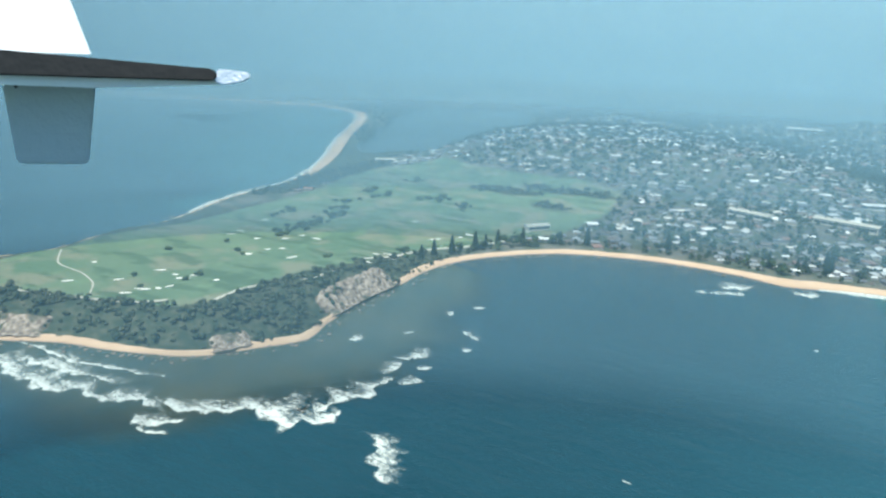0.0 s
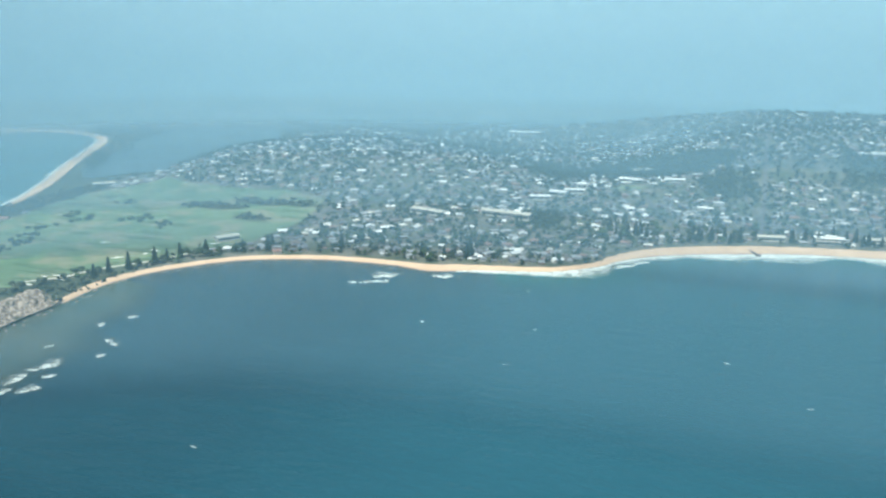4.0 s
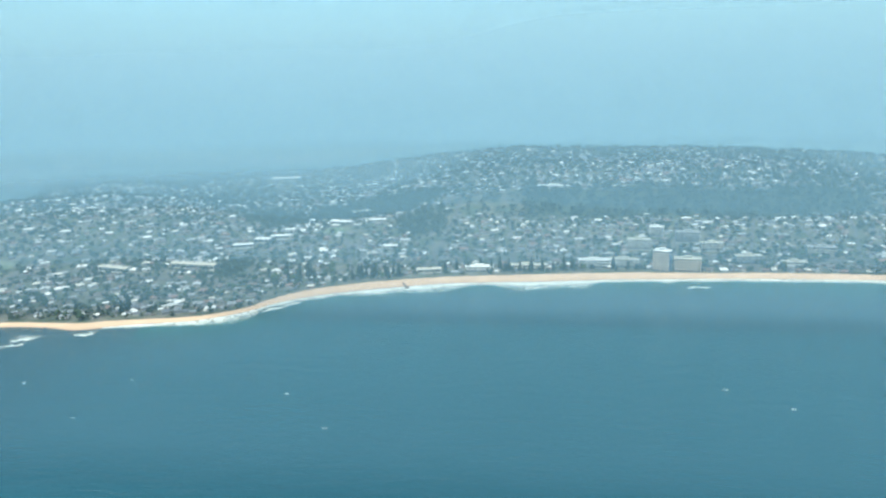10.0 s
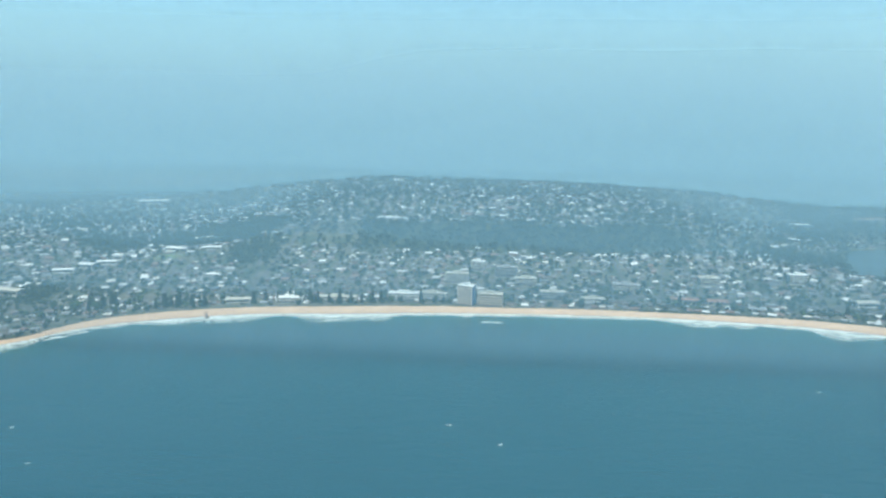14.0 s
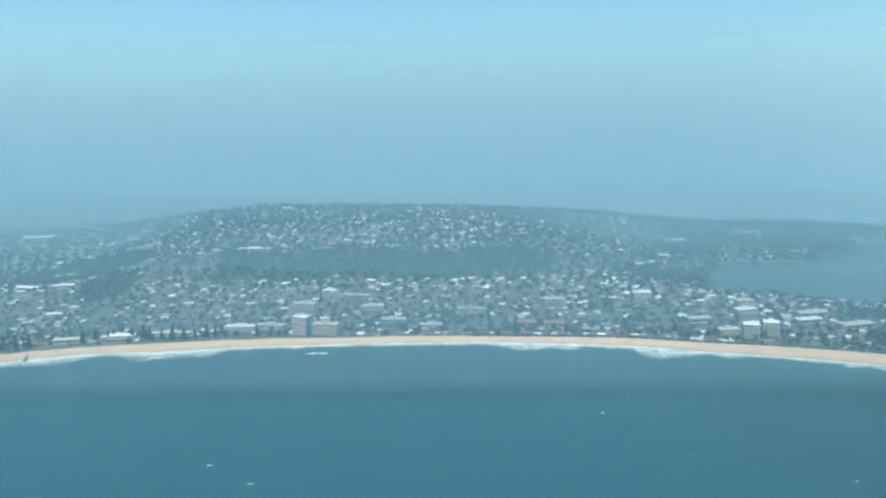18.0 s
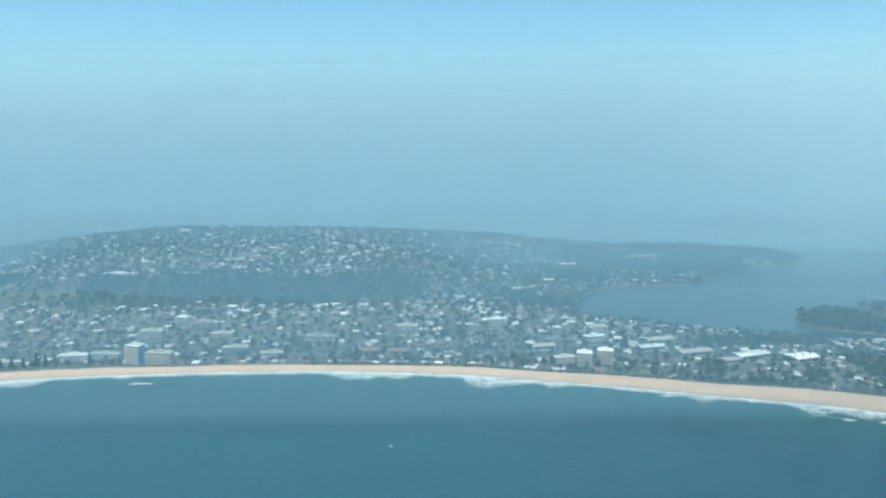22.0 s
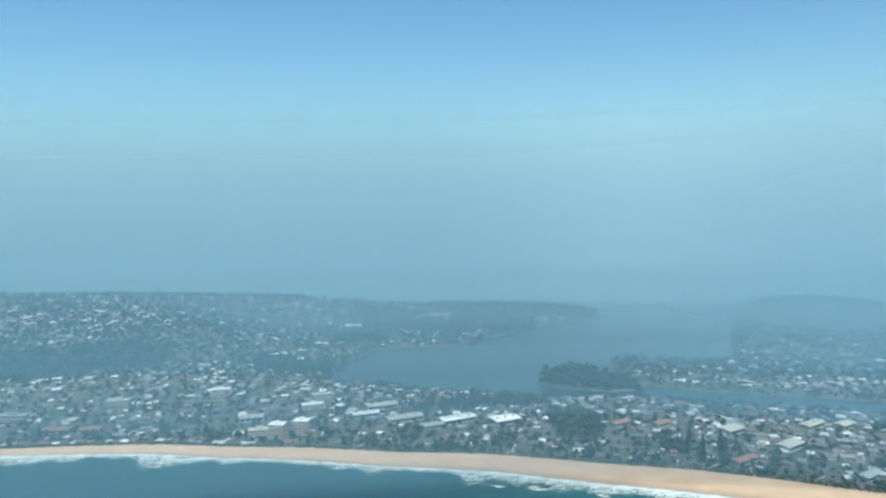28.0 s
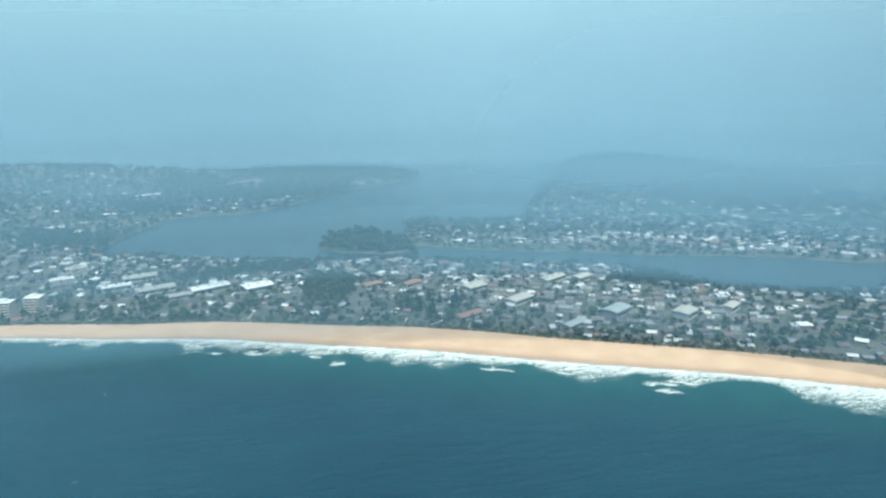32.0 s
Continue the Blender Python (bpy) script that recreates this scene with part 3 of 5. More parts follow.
surf((SHORE[:, 0] < 2150) & (SHORE[:, 0] > -60) & (SHORE[:, 1] > -100), 1.0)
surf((SHORE[:, 0] < -580) & (SHORE[:, 0] > -1030) & (SHORE[:, 1] > 420), 0.5)

# smoke haze over the land imitated by tinted sheets, each one further out
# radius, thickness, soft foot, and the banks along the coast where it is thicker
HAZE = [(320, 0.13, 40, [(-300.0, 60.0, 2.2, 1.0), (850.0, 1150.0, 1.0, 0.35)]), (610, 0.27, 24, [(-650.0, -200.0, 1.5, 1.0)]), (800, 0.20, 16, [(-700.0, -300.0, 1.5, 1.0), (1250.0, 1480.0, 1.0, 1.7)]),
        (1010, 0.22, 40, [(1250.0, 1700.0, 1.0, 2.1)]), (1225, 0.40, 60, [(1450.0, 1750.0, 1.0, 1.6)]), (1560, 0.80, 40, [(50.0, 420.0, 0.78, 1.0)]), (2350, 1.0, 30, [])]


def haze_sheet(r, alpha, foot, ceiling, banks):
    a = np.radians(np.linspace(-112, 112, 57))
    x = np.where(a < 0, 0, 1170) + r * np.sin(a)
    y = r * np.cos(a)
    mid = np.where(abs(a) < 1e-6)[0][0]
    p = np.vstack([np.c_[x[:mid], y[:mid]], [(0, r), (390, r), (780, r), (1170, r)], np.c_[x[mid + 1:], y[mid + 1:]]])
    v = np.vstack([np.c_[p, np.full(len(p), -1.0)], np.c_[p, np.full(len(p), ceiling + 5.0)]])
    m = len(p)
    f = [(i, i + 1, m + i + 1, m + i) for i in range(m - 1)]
    me = mesh_from("haze", v, f, veil_material("sunlit_haze_tint", NEAR_HAZE if r < 1100 else HAZE_COLOUR, alpha, foot, ceiling, banks, 60.0 if r < 2300 else 260.0, r == 1225), True)
    return tagged(new("haze", me), "thin blue-grey sheet imitating smoke haze, with sunlight painted in", "haze", kind="structure")


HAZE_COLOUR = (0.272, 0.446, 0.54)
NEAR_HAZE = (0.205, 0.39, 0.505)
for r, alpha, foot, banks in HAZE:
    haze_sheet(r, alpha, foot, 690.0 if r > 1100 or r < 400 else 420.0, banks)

# ---- helpers for things ----
RNG = random.Random(11)


def part(name, me, parent, label="", material=None):
    """Links a mesh as one part under a thing or under a part."""
    if material and not me.materials:
        me.materials.append(material)
    ob = new(name, me)
    ob.parent = parent
    return tagged(ob, label)


def thing(name, label, category, group="", kind="", at=None):
    ob = new(name)
    ob.empty_display_size = 0.5
    if at is not None:
        ob.matrix_basis = at
    return tagged(ob, label, category, group, kind)


def box_data(x0, x1, y0, y1, z0, z1):
    v = [(x0, y0, z0), (x1, y0, z0), (x1, y1, z0), (x0, y1, z0), (x0, y0, z1), (x1, y0, z1), (x1, y1, z1), (x0, y1, z1)]
    return v, [(0, 3, 2, 1), (4, 5, 6, 7), (0, 1, 5, 4), (1, 2, 6, 5), (2, 3, 7, 6), (3, 0, 4, 7)]


def box_mesh(name, x0, x1, y0, y1, z0, z1, material, bevel=0.0):
    v, f = box_data(x0, x1, y0, y1, z0, z1)
    me = mesh_from(name, v, f, material)
    if bevel:
        bm = bmesh.new()
        bm.from_mesh(me)
        bmesh.ops.bevel(bm, geom=bm.edges[:], offset=bevel, segments=1, affect='EDGES')
        bm.to_mesh(me)
        bm.free()
    return me


def joined(datas):
    v, f = [], []
    for a, b in datas:
        k = len(v)
        v += a
        f += [tuple(i + k for i in q) for q in b]
    return v, f


def gable_data(w, d, z0, z1, over):
    """A pitched roof with thickness, its ridge along x."""
    x, y, t = w / 2 + over, d / 2 + over, 0.25
    v = [(-x, -y, z0), (x, -y, z0), (x, y, z0), (-x, y, z0), (-x, 0, z1), (x, 0, z1),
         (-x, -y, z0 + t), (x, -y, z0 + t), (x, y, z0 + t), (-x, y, z0 + t), (-x, 0, z1 + t), (x, 0, z1 + t)]
    f = [(6, 7, 11, 10), (8, 9, 10, 11), (0, 4, 5, 1), (2, 5, 4, 3), (0, 1, 7, 6), (2, 3, 9, 8), (0, 6, 10, 4), (4, 10, 9, 3), (1, 5, 11, 7), (5, 2, 8, 11)]
    return v, f


def hip_data(w, d, z0, z1, over):
    x, y, t = w / 2 + over, d / 2 + over, 0.25
    r = max(w / 2 - d / 2, 0.3)
    v = [(-x, -y, z0), (x, -y, z0), (x, y, z0), (-x, y, z0), (-x, -y, z0 + t), (x, -y, z0 + t), (x, y, z0 + t), (-x, y, z0 + t), (-r, 0, z1), (r, 0, z1)]
    f = [(0, 3, 2, 1), (0, 1, 5, 4), (1, 2, 6, 5), (2, 3, 7, 6), (3, 0, 4, 7), (4, 5, 9, 8), (5, 6, 9), (6, 7, 8, 9), (7, 4, 8)]
    return v, f


def shift(data, x, y, turn=0):
    c, s = math.cos(turn), math.sin(turn)
    return [(x + a * c - b * s, y + a * s + b * c, h) for a, b, h in data[0]], data[1]


# house kinds: walls and roof of each, a metre or so sunk into the slope
def house_kinds():
    out = []
    for w, d, h, r, kind in [(10.5, 8, 2.2, 1.5, "gable"), (11.5, 9, 2.2, 1.5, "hip"), (10, 8.5, 3.1, 1.5, "hip"), (10.5, 9, 3.0, 0.0, "flat"), (12.5, 7.5, 2.2, 1.5, "ell"), (9, 8, 3.1, 1.5, "gable")]:
        walls = [box_data(-w / 2, w / 2, -d / 2, d / 2, -1.5, h)]
        if kind == "gable":
            roof = [gable_data(w, d, h - 0.1, h + r, 0.5)]
            walls.append(([(-w / 2, -d / 2, h), (-w / 2, d / 2, h), (-w / 2, 0, h + r - 0.3), (w / 2, -d / 2, h), (w / 2, d / 2, h), (w / 2, 0, h + r - 0.3)], [(0, 2, 1), (3, 4, 5)]))
        elif kind == "hip":
            roof = [hip_data(w, d, h - 0.05, h + r, 0.55)]
        elif kind == "flat":
            roof = [box_data(-w / 2 - 0.4, w / 2 + 0.4, -d / 2 - 0.4, d / 2 + 0.4, h, h + 0.35), box_data(-1.2, 1.6, -0.8, 1.0, h + 0.35, h + 1.1)]
        else:
            roof = [hip_data(w, d * 0.75, h - 0.05, h + r, 0.5), shift(hip_data(8.5, 5.2, h - 0.05, h + r * 0.85, 0.5), 3, -3.5, math.pi / 2)]
            walls = [box_data(-w / 2, w / 2, -d * 0.375, d * 0.375, -1.5, h), box_data(0.4, 5.6, -7.75, -d * 0.375, -1.5, h)]
        out.append((joined(walls), joined(roof), (w, d, h, kind)))
    return out


KINDS = house_kinds()


def blob_data(cx, cy, cz, r, squash, rng):
    """One leaf clump: a rough twenty-sided ball."""
    g = (1 + 5 ** 0.5) / 2
    pts = [(-1, g, 0), (1, g, 0), (-1, -g, 0), (1, -g, 0), (0, -1, g), (0, 1, g), (0, -1, -g), (0, 1, -g), (g, 0, -1), (g, 0, 1), (-g, 0, -1), (-g, 0, 1)]
    f = [(0, 11, 5), (0, 5, 1), (0, 1, 7), (0, 7, 10), (0, 10, 11), (1, 5, 9), (5, 11, 4), (11, 10, 2), (10, 7, 6), (7, 1, 8), (3, 9, 4), (3, 4, 2), (3, 2, 6), (3, 6, 8), (3, 8, 9), (4, 9, 5), (2, 4, 11), (6, 2, 10), (8, 6, 7), (9, 8, 1)]
    k = r / 1.9
    v = []
    for x, y, z in pts:
        j = k * rng.uniform(0.72, 1.28)
        v.append((cx + x * j, cy + y * j, cz + z * j * squash))
    return v, f


def crown_data(radius, height, clumps, rng):
    out = []
    for i in range(clumps):
        a, q = rng.uniform(0, 6.283), radius * math.sqrt(rng.uniform(0, 1)) * 0.72
        z = height * rng.uniform(0.45, 0.95) * (1 - 0.25 * q / radius)
        out.append(blob_data(q * math.cos(a), q * math.sin(a), z, radius * rng.uniform(0.3, 0.55), rng.uniform(0.6, 0.9), rng))
    return joined(out)


def scatter(name, templates, places, materials, label, category, smooth=False):
    """Many small copies joined in one mesh. Each template: rows of (verts, faces, slot); places: (template, x, y, z, turn, size)."""
    prepared = []
    for rows in templates:
        vs, tris, slots, k = [], [], [], 0
        for v, f, slot in rows:
            vs += v
            for q in f:
                for i in range(1, len(q) - 1):
                    tris.append((q[0] + k, q[i] + k, q[i + 1] + k))
                    slots.append(slot)
            k += len(v)
        prepared.append((np.array(vs, float), np.array(tris, int), np.array(slots, int)))
    av, at, asl, k = [], [], [], 0
    for i, x, y, z, turn, size in places:
        v, t, s = prepared[i]
        c, sn = math.cos(turn) * size, math.sin(turn) * size
        av.append(np.c_[x + v[:, 0] * c - v[:, 1] * sn, y + v[:, 0] * sn + v[:, 1] * c, z + v[:, 2] * size])
        at.append(t + k)
        asl.append(s)
        k += len(v)
    me = fast_mesh(name, np.vstack(av), np.vstack(at), materials[0], smooth)
    for m in materials[1:]:
        me.materials.append(m)
    me.polygons.foreach_set("material_index", np.concatenate(asl).astype(np.int32))
    return tagged(new(name, me), label, category, kind="stuff")


def cell(x, y):
    return int(np.clip(np.searchsorted(XS, x) - 1, 0, len(XS) - 2)), int(np.clip(np.searchsorted(YS, y) - 1, 0, len(YS) - 2))


def built_up(x, y):
    """Whether houses may stand here."""
    i, j = cell(x, y)
    return GD[i, j] > (17 if x > 1000 else 10) and GL[i, j] < -12 and golf[i, j] < 0.1 and scrub[i, j] < 0.35 and GZ[i, j] > 1.2


# ---- roads ----
def road(name, pts, width, material, label, category="road", lift=0.3):
    p = resample([(*q, 0) for q in pts], 7)
    n = normals(p)
    v, f = [], []
    for k, (q, m) in enumerate(zip(p, n)):
        for s in (-0.5, 0.5):
            a = q[:2] + m * s * width
            v.append((a[0], a[1], max(ground_z(a[0], a[1]), ground_z(q[0], q[1])) + lift))
        if k:
            f.append((2 * k - 2, 2 * k - 1, 2 * k + 1, 2 * k))
    return tagged(new(name, mesh_from(name, v, f, material, True)), label, category, kind="structure")


def inland(x, d):
    """A place d metres inland of the sand at that x along the main beach."""
    k = np.argmin(abs(BACK[:, 0] - x) + 1e4 * (BACK[:, 1] < 380) * (x > -240))
    return BACK[k, 0] + SHORE_N[k, 0] * d, BACK[k, 1] + SHORE_N[k, 1] * d


MAIN = [inland(x, 62) for x in (110, 170, 240, 320, 400, 480, 560, 640, 720, 800, 880, 960, 1040, 1120, 1200, 1280, 1360, 1440, 1520, 1600)]
for pts in ([(-237, 582), (-250, 685), (-265, 811)], [(-266, 785), (-187, 765), (-106, 758), (-59, 766), (-31, 763)]):
    road("street", pts, 3.4, M_ROAD, "grey asphalt street between garden houses", "street")
road("road", [(-255, 720), (-205, 745), (-140, 730), (-60, 720), (20, 735), (70, 765)] + MAIN, 6, M_ROAD, "grey asphalt main road behind the beach")
STREETS = []
for k, x in enumerate(range(140, 1640, 84)):
    x = x + RNG.uniform(-8, 8)
    a, b = inland(x, 8), inland(x + RNG.uniform(-12, 12), 62)
    c = (b[0] + (b[0] - a[0]) * 2.6 + RNG.uniform(-20, 20), b[1] + (b[1] - a[1]) * 2.6)
    if signed(NARRABEEN, np.array([c[0]]), np.array([c[1]]))[0] > -14:
        c = (b[0] + (b[0] - a[0]) * 0.9, b[1] + (b[1] - a[1]) * 0.9)
        if signed(NARRABEEN, np.array([c[0]]), np.array([c[1]]))[0] > -10:
            continue
    STREETS.append((a, b, c))
    road("street", [a, b, c], 2.8 if k % 3 else 3.6, M_ROAD, "narrow grey side street running inland from the beach", "street")
for pts, w, label in [([(196, 775), (205, 900), (212, 1050), (225, 1230)], 9, "long straight grey street climbing the hill"), ([(862, 870), (900, 960), (945, 1085)], 9, "wide pale street running inland to the lake"),
                      ([(-245, 690), (-190, 850), (-120, 985), (20, 1100)], 7, "grey street beside the golf course"), ([(-150, 600), (-90, 720), (-20, 850)], 6, "grey side street between houses"),
                      ([(10, 690), (5, 770), (-6, 855)], 6, "grey side street between houses"), ([(674, 850), (709, 988)], 6, "grey side street climbing inland")]:
    road("street", pts, w * 0.45, M_ROAD, label, "street")
for pts, w in [([(-478, 215), (-450, 221), (-424, 231), (-400, 238), (-383, 246), (-369, 259)], 3.2), ([(-346, 275), (-347, 292), (-347, 312)], 3), ([(-334, 329), (-330, 346), (-329, 367)], 3),
               ([(-336, 400), (-331, 434), (-327, 473), (-303, 514), (-285, 560)], 4), ([(-420, 240), (-438, 253), (-464, 261), (-499, 265), (-530, 285)], 1.3)]:
    road("track", pts, w, M_TRACK, "pale sandy track on the headland", "track", 0.35)

# ---- special buildings ----


def windows_row(parent, w, y, z, h, count, material, gap=0.25):
    """Panes side by side along the front of a storey."""
    s = w / count
    v, f = box_data(-s / 2 + gap, s / 2 - gap, -0.06, 0.06, 0, h)
    me = mesh_from("window", v, f, material)
    for k in range(count):
        ob = part("window", me, parent)
        ob.matrix_basis = pose(-w / 2 + s * (k + 0.5), y, z)


def flats(x, y, w, d, storeys, turn, label, wall, roof, group="", glass=None, balcony=True, ground_lift=0.0, category="apartment block"):
    """A block of flats: walls, a slab for each storey, panes, a roof slab and plant room."""
    h, roof = 2.75, M_BRIGHT if roof is M_WHITE else roof
    ob = thing("apartment_block", label, category, group, at=pose(x, y, ground_z(x, y) + ground_lift, 0, 0, turn))
    part("wall", box_mesh("wall", -w / 2, w / 2, -d / 2, d / 2, -2.5, h * storeys, wall, 0.08), ob)
    slab = box_mesh("balcony", -w / 2 - 0.1, w / 2 + 0.1, -d / 2 - 1.3, -d / 2 + 0.02, -0.2, 0.85, wall, 0.05)
    count = max(3, int(w / 4))
    for k in range(storeys):
        if balcony and k:
            part("balcony", slab, ob).matrix_basis = pose(0, 0, h * k)
        windows_row(ob, w - 0.8, -d / 2 - 0.04, h * k + 0.9, 1.6, count, M_GLASS)
        if glass:
            v, f = box_data(w / 2 - 0.02, w / 2 + 0.1, -d / 2 + 0.4, d / 2 - 0.4, h * k + 0.3, h * k + 2.45)
            part("side_glazing", mesh_from("side_glazing", v, f, glass), ob, "blue glazed side of the tower")
    top = part("roof", box_mesh("roof", -w / 2 - 0.5, w / 2 + 0.5, -d / 2 - 0.5, d / 2 + 0.5, h * storeys, h * storeys + 0.5, roof, 0.06), ob)
    part("plant_room", box_mesh("plant_room", -w * 0.18, w * 0.16, -d * 0.2, d * 0.25, h * storeys + 0.5, h * storeys + 2.6, roof, 0.06), top)
    return ob


flats(455, 803, 17, 12, 8, -22, "tall white beachfront apartment tower with blue glazed side", M_WHITE, M_WHITE, glass=M_BLUE)
flats(481, 803, 27, 12, 5, -6, "cream six-storey apartment block beside the tower", M_CREAM, M_PALE)
for x, y in ((934, 778), (958, 786)):
    flats(x, y, 15, 12, 6, -14, "cream apartment tower of six storeys near the sand", M_CREAM, M_WHITE, "twin towers near the sand")
for x, y, w, d, s, turn, label, wall, roof in [
        (260, 790, 30, 9, 2, 6, "long two-storey white beachfront building with dark windows", M_WHITE, M_WHITE),
        (312, 800, 42, 9, 2, 4, "row of white two-storey flats behind pine trees", M_CREAM, M_PALE),
        (384, 815, 34, 11, 3, 3, "long white beachfront hotel with a flat roof", M_WHITE, M_WHITE),
        (416, 819, 32, 10, 3, -8, "white hotel wing with a flat roof", M_WHITE, M_PALE),
        (440, 892, 27, 12, 4, -5, "white apartment block with a broad flat roof", M_WHITE, M_PALE),
        (465, 930, 16, 11, 4, -18, "narrow white apartment block on the slope", M_WHITE, M_WHITE),
        (500, 918, 26, 12, 4, -5, "brown brick apartment block on the slope", M_GREY, M_GREY),
        (523, 893, 25, 11, 3, 0, "pale apartment block with flat roof", M_CREAM, M_PALE),
        (340, 1052, 46, 9, 2, -4, "long pale row of units below the wooded hill", M_WHITE, M_WHITE),
        (552, 842, 28, 11, 3, 4, "grey apartment block near the beach road", M_GREY, M_PALE),
        (596, 828, 26, 10, 2, 0, "white units near the beach road", M_WHITE, M_PALE),
        (640, 880, 30, 12, 3, -8, "apartment block with a dark roof", M_CREAM, M_GREY),
        (744, 905, 24, 12, 3, 0, "pale block of units on the slope", M_CREAM, M_PALE),
        (855, 925, 22, 10, 4, 5, "white block of units with flat roof", M_WHITE, M_WHITE),
        (915, 790, 22, 10, 3, 8, "pale three-storey block facing the beach", M_CREAM, M_PALE),
        (965, 875, 24, 11, 3, 12, "white units inland of the towers", M_WHITE, M_WHITE),
        (975, 905, 22, 11, 4, 12, "white stepped apartment block", M_WHITE, M_PALE)]:
    flats(x, y, w, d, s, turn, label, wall, roof)


def hall(x, y, w, d, h, turn, label, wall, roof, category="building", rise=1.2, strips=0):
    """A wide low building with a shallow roof, its verge, a window band and roof vents."""
    roof = M_BRIGHT if roof is M_WHITE else roof
    ob = thing("hall", label, category, at=pose(x, y, ground_z(x, y), 0, 0, turn))
    part("wall", box_mesh("wall", -w / 2, w / 2, -d / 2, d / 2, -2.5, h, wall), ob)
    v, f = gable_data(w, d, h, h + rise, 0.6)
    top = part("roof", mesh_from("roof", v, f, roof), ob)
    windows_row(ob, w - 1.5, -d / 2 - 0.04, h * 0.35, h * 0.4, max(3, int(w / 6)), M_GLASS)
    for k in range(strips):
        v, f = box_data(-0.9, 0.9, -d * 0.16, -d * 0.06, 0.0, 1.5)
        part("roof_vent", mesh_from("roof_vent", v, f, M_GREY), top).matrix_basis = pose(-w / 2 + w * (k + 0.5) / strips, 0, h + rise * 0.65)
    return ob


for row in [
        (50, 985, 30, 13, 4, -14, "large white hall on a green slope", M_WHITE, M_BRIGHT), (104, 973, 24, 6, 3, 16, "narrow white hall beside dark trees", M_WHITE, M_BRIGHT),
        (-46, 872, 24, 10, 4, 20, "white school block with a pale roof", M_WHITE, M_WHITE), (-27, 893, 20, 12, 5, -6, "cream school block on the slope", M_CREAM, M_WHITE),
        (-12, 912, 24, 8, 4, 16, "upper white school block among trees", M_WHITE, M_WHITE), (-5, 930, 11, 9, 8, 12, "tall white church-like hall", M_WHITE, M_WHITE), (1090, 790, 30, 11, 4, 17, "long grey-roofed row of shops", M_GREY, M_GREY),
        (1122, 806, 40, 16, 5, 20, "shopping hall with bright white roof", M_GREY, M_WHITE), (1066, 822, 40, 14, 5, 16, "long pale-roofed row of shops", M_CREAM, M_PALE),
        (1024, 846, 30, 12, 5, 14, "white-roofed commercial building behind the beach", M_CREAM, M_WHITE), (1044, 880, 36, 14, 5, 14, "pale flat commercial building", M_CREAM, M_PALE),
        (1171, 792, 30, 20, 5, 20, "white-roofed shopping hall with a brown front", M_GREY, M_WHITE), (1444, 588, 26, 9, 4, 28, "surf club with a green roof behind the sand", M_CREAM, M_GREEN),
        (1360, 640, 28, 9, 4, 25, "low beach pavilion with tiled roof", M_CREAM, M_TERRA), (1421, 667, 28, 14, 5, 28, "low shops with bright white roofs", M_WHITE, M_PALE),
        (1495, 605, 26, 16, 6, 30, "pale grey-green roofed block of shops", M_GREY, M_GREEN), (1553, 582, 22, 16, 6, 32, "white block with a flat roof", M_WHITE, M_PALE),
        (1480, 722, 30, 12, 5, 27, "wide white-roofed hall near the lake", M_WHITE, M_PALE), (1512, 716, 22, 12, 5, 27, "white-roofed hall near the lake", M_WHITE, M_PALE),
        (1390, 720, 24, 16, 5, 26, "white commercial roof among shops", M_CREAM, M_PALE), (1604, 584, 20, 10, 6, 32, "white commercial building near the beach", M_WHITE, M_PALE), (1290, 764, 22, 9, 4, 24, "red-tiled hall among dark trees", M_CREAM, M_TERRA), (1331, 754, 20, 9, 4, 24, "red-tiled units among dark trees", M_CREAM, M_TERRA),
        (205, 782, 26, 9, 4, 12, "low surf club beside the sand", M_CREAM, M_PALE), (700, 842, 30, 12, 4, -4, "two terracotta-roofed units behind the beach", M_CREAM, M_TERRA),
        (735, 838, 22, 12, 4, -4, "terracotta-roofed building behind the beach", M_CREAM, M_TERRA), (900, 845, 26, 12, 5, 8, "church hall with white roof", M_WHITE, M_PALE),
        (60, 1075, 40, 12, 5, 30, "long pale roof on the far slope", M_WHITE, M_PALE), (110, 1660, 120, 30, 8, 30, "distant long pale factory roofs", M_WHITE, M_PALE),
        (200, 1770, 100, 30, 8, 35, "distant pale warehouse roofs", M_WHITE, M_PALE), (-68, 1572, 26, 14, 8, 15, "distant white building on the ridge", M_WHITE, M_WHITE), (-210, 1480, 60, 20, 7, 12, "distant long white roofs beyond the houses", M_WHITE, M_WHITE),
        (-930, 1560, 110, 30, 9, 30, "distant pale roofs beyond the lagoon", M_WHITE, M_PALE), (-830, 1690, 90, 40, 9, 35, "distant pale roofs beyond the lagoon", M_CREAM, M_PALE),
        (-1060, 1500, 60, 26, 9, 30, "distant pale block beyond the lagoon", M_WHITE, M_PALE),
        (-600, 764, 26, 9, 4, 40, "low pale clubhouse in the dunes", M_CREAM, M_PALE), (-290, 590, 22, 9, 4, 55, "pale golf clubhouse near the beach", M_CREAM, M_PALE),
        (-60, 770, 56, 12, 6, -8, "long pale row of shops", M_CREAM, M_PALE), (-140, 742, 40, 11, 5, -14, "long white row of shops", M_WHITE, M_PALE),
        (1010, 1330, 40, 14, 6, 10, "distant white units on the hill", M_WHITE, M_WHITE), (1170, 1420, 60, 16, 6, 8, "distant reddish units on the cape", M_CREAM, M_TERRA)]:
    hall(*row, strips=3 if row[2] > 28 and row[1] < 1200 else 0)

# flat-roofed shops packed behind the northern beach


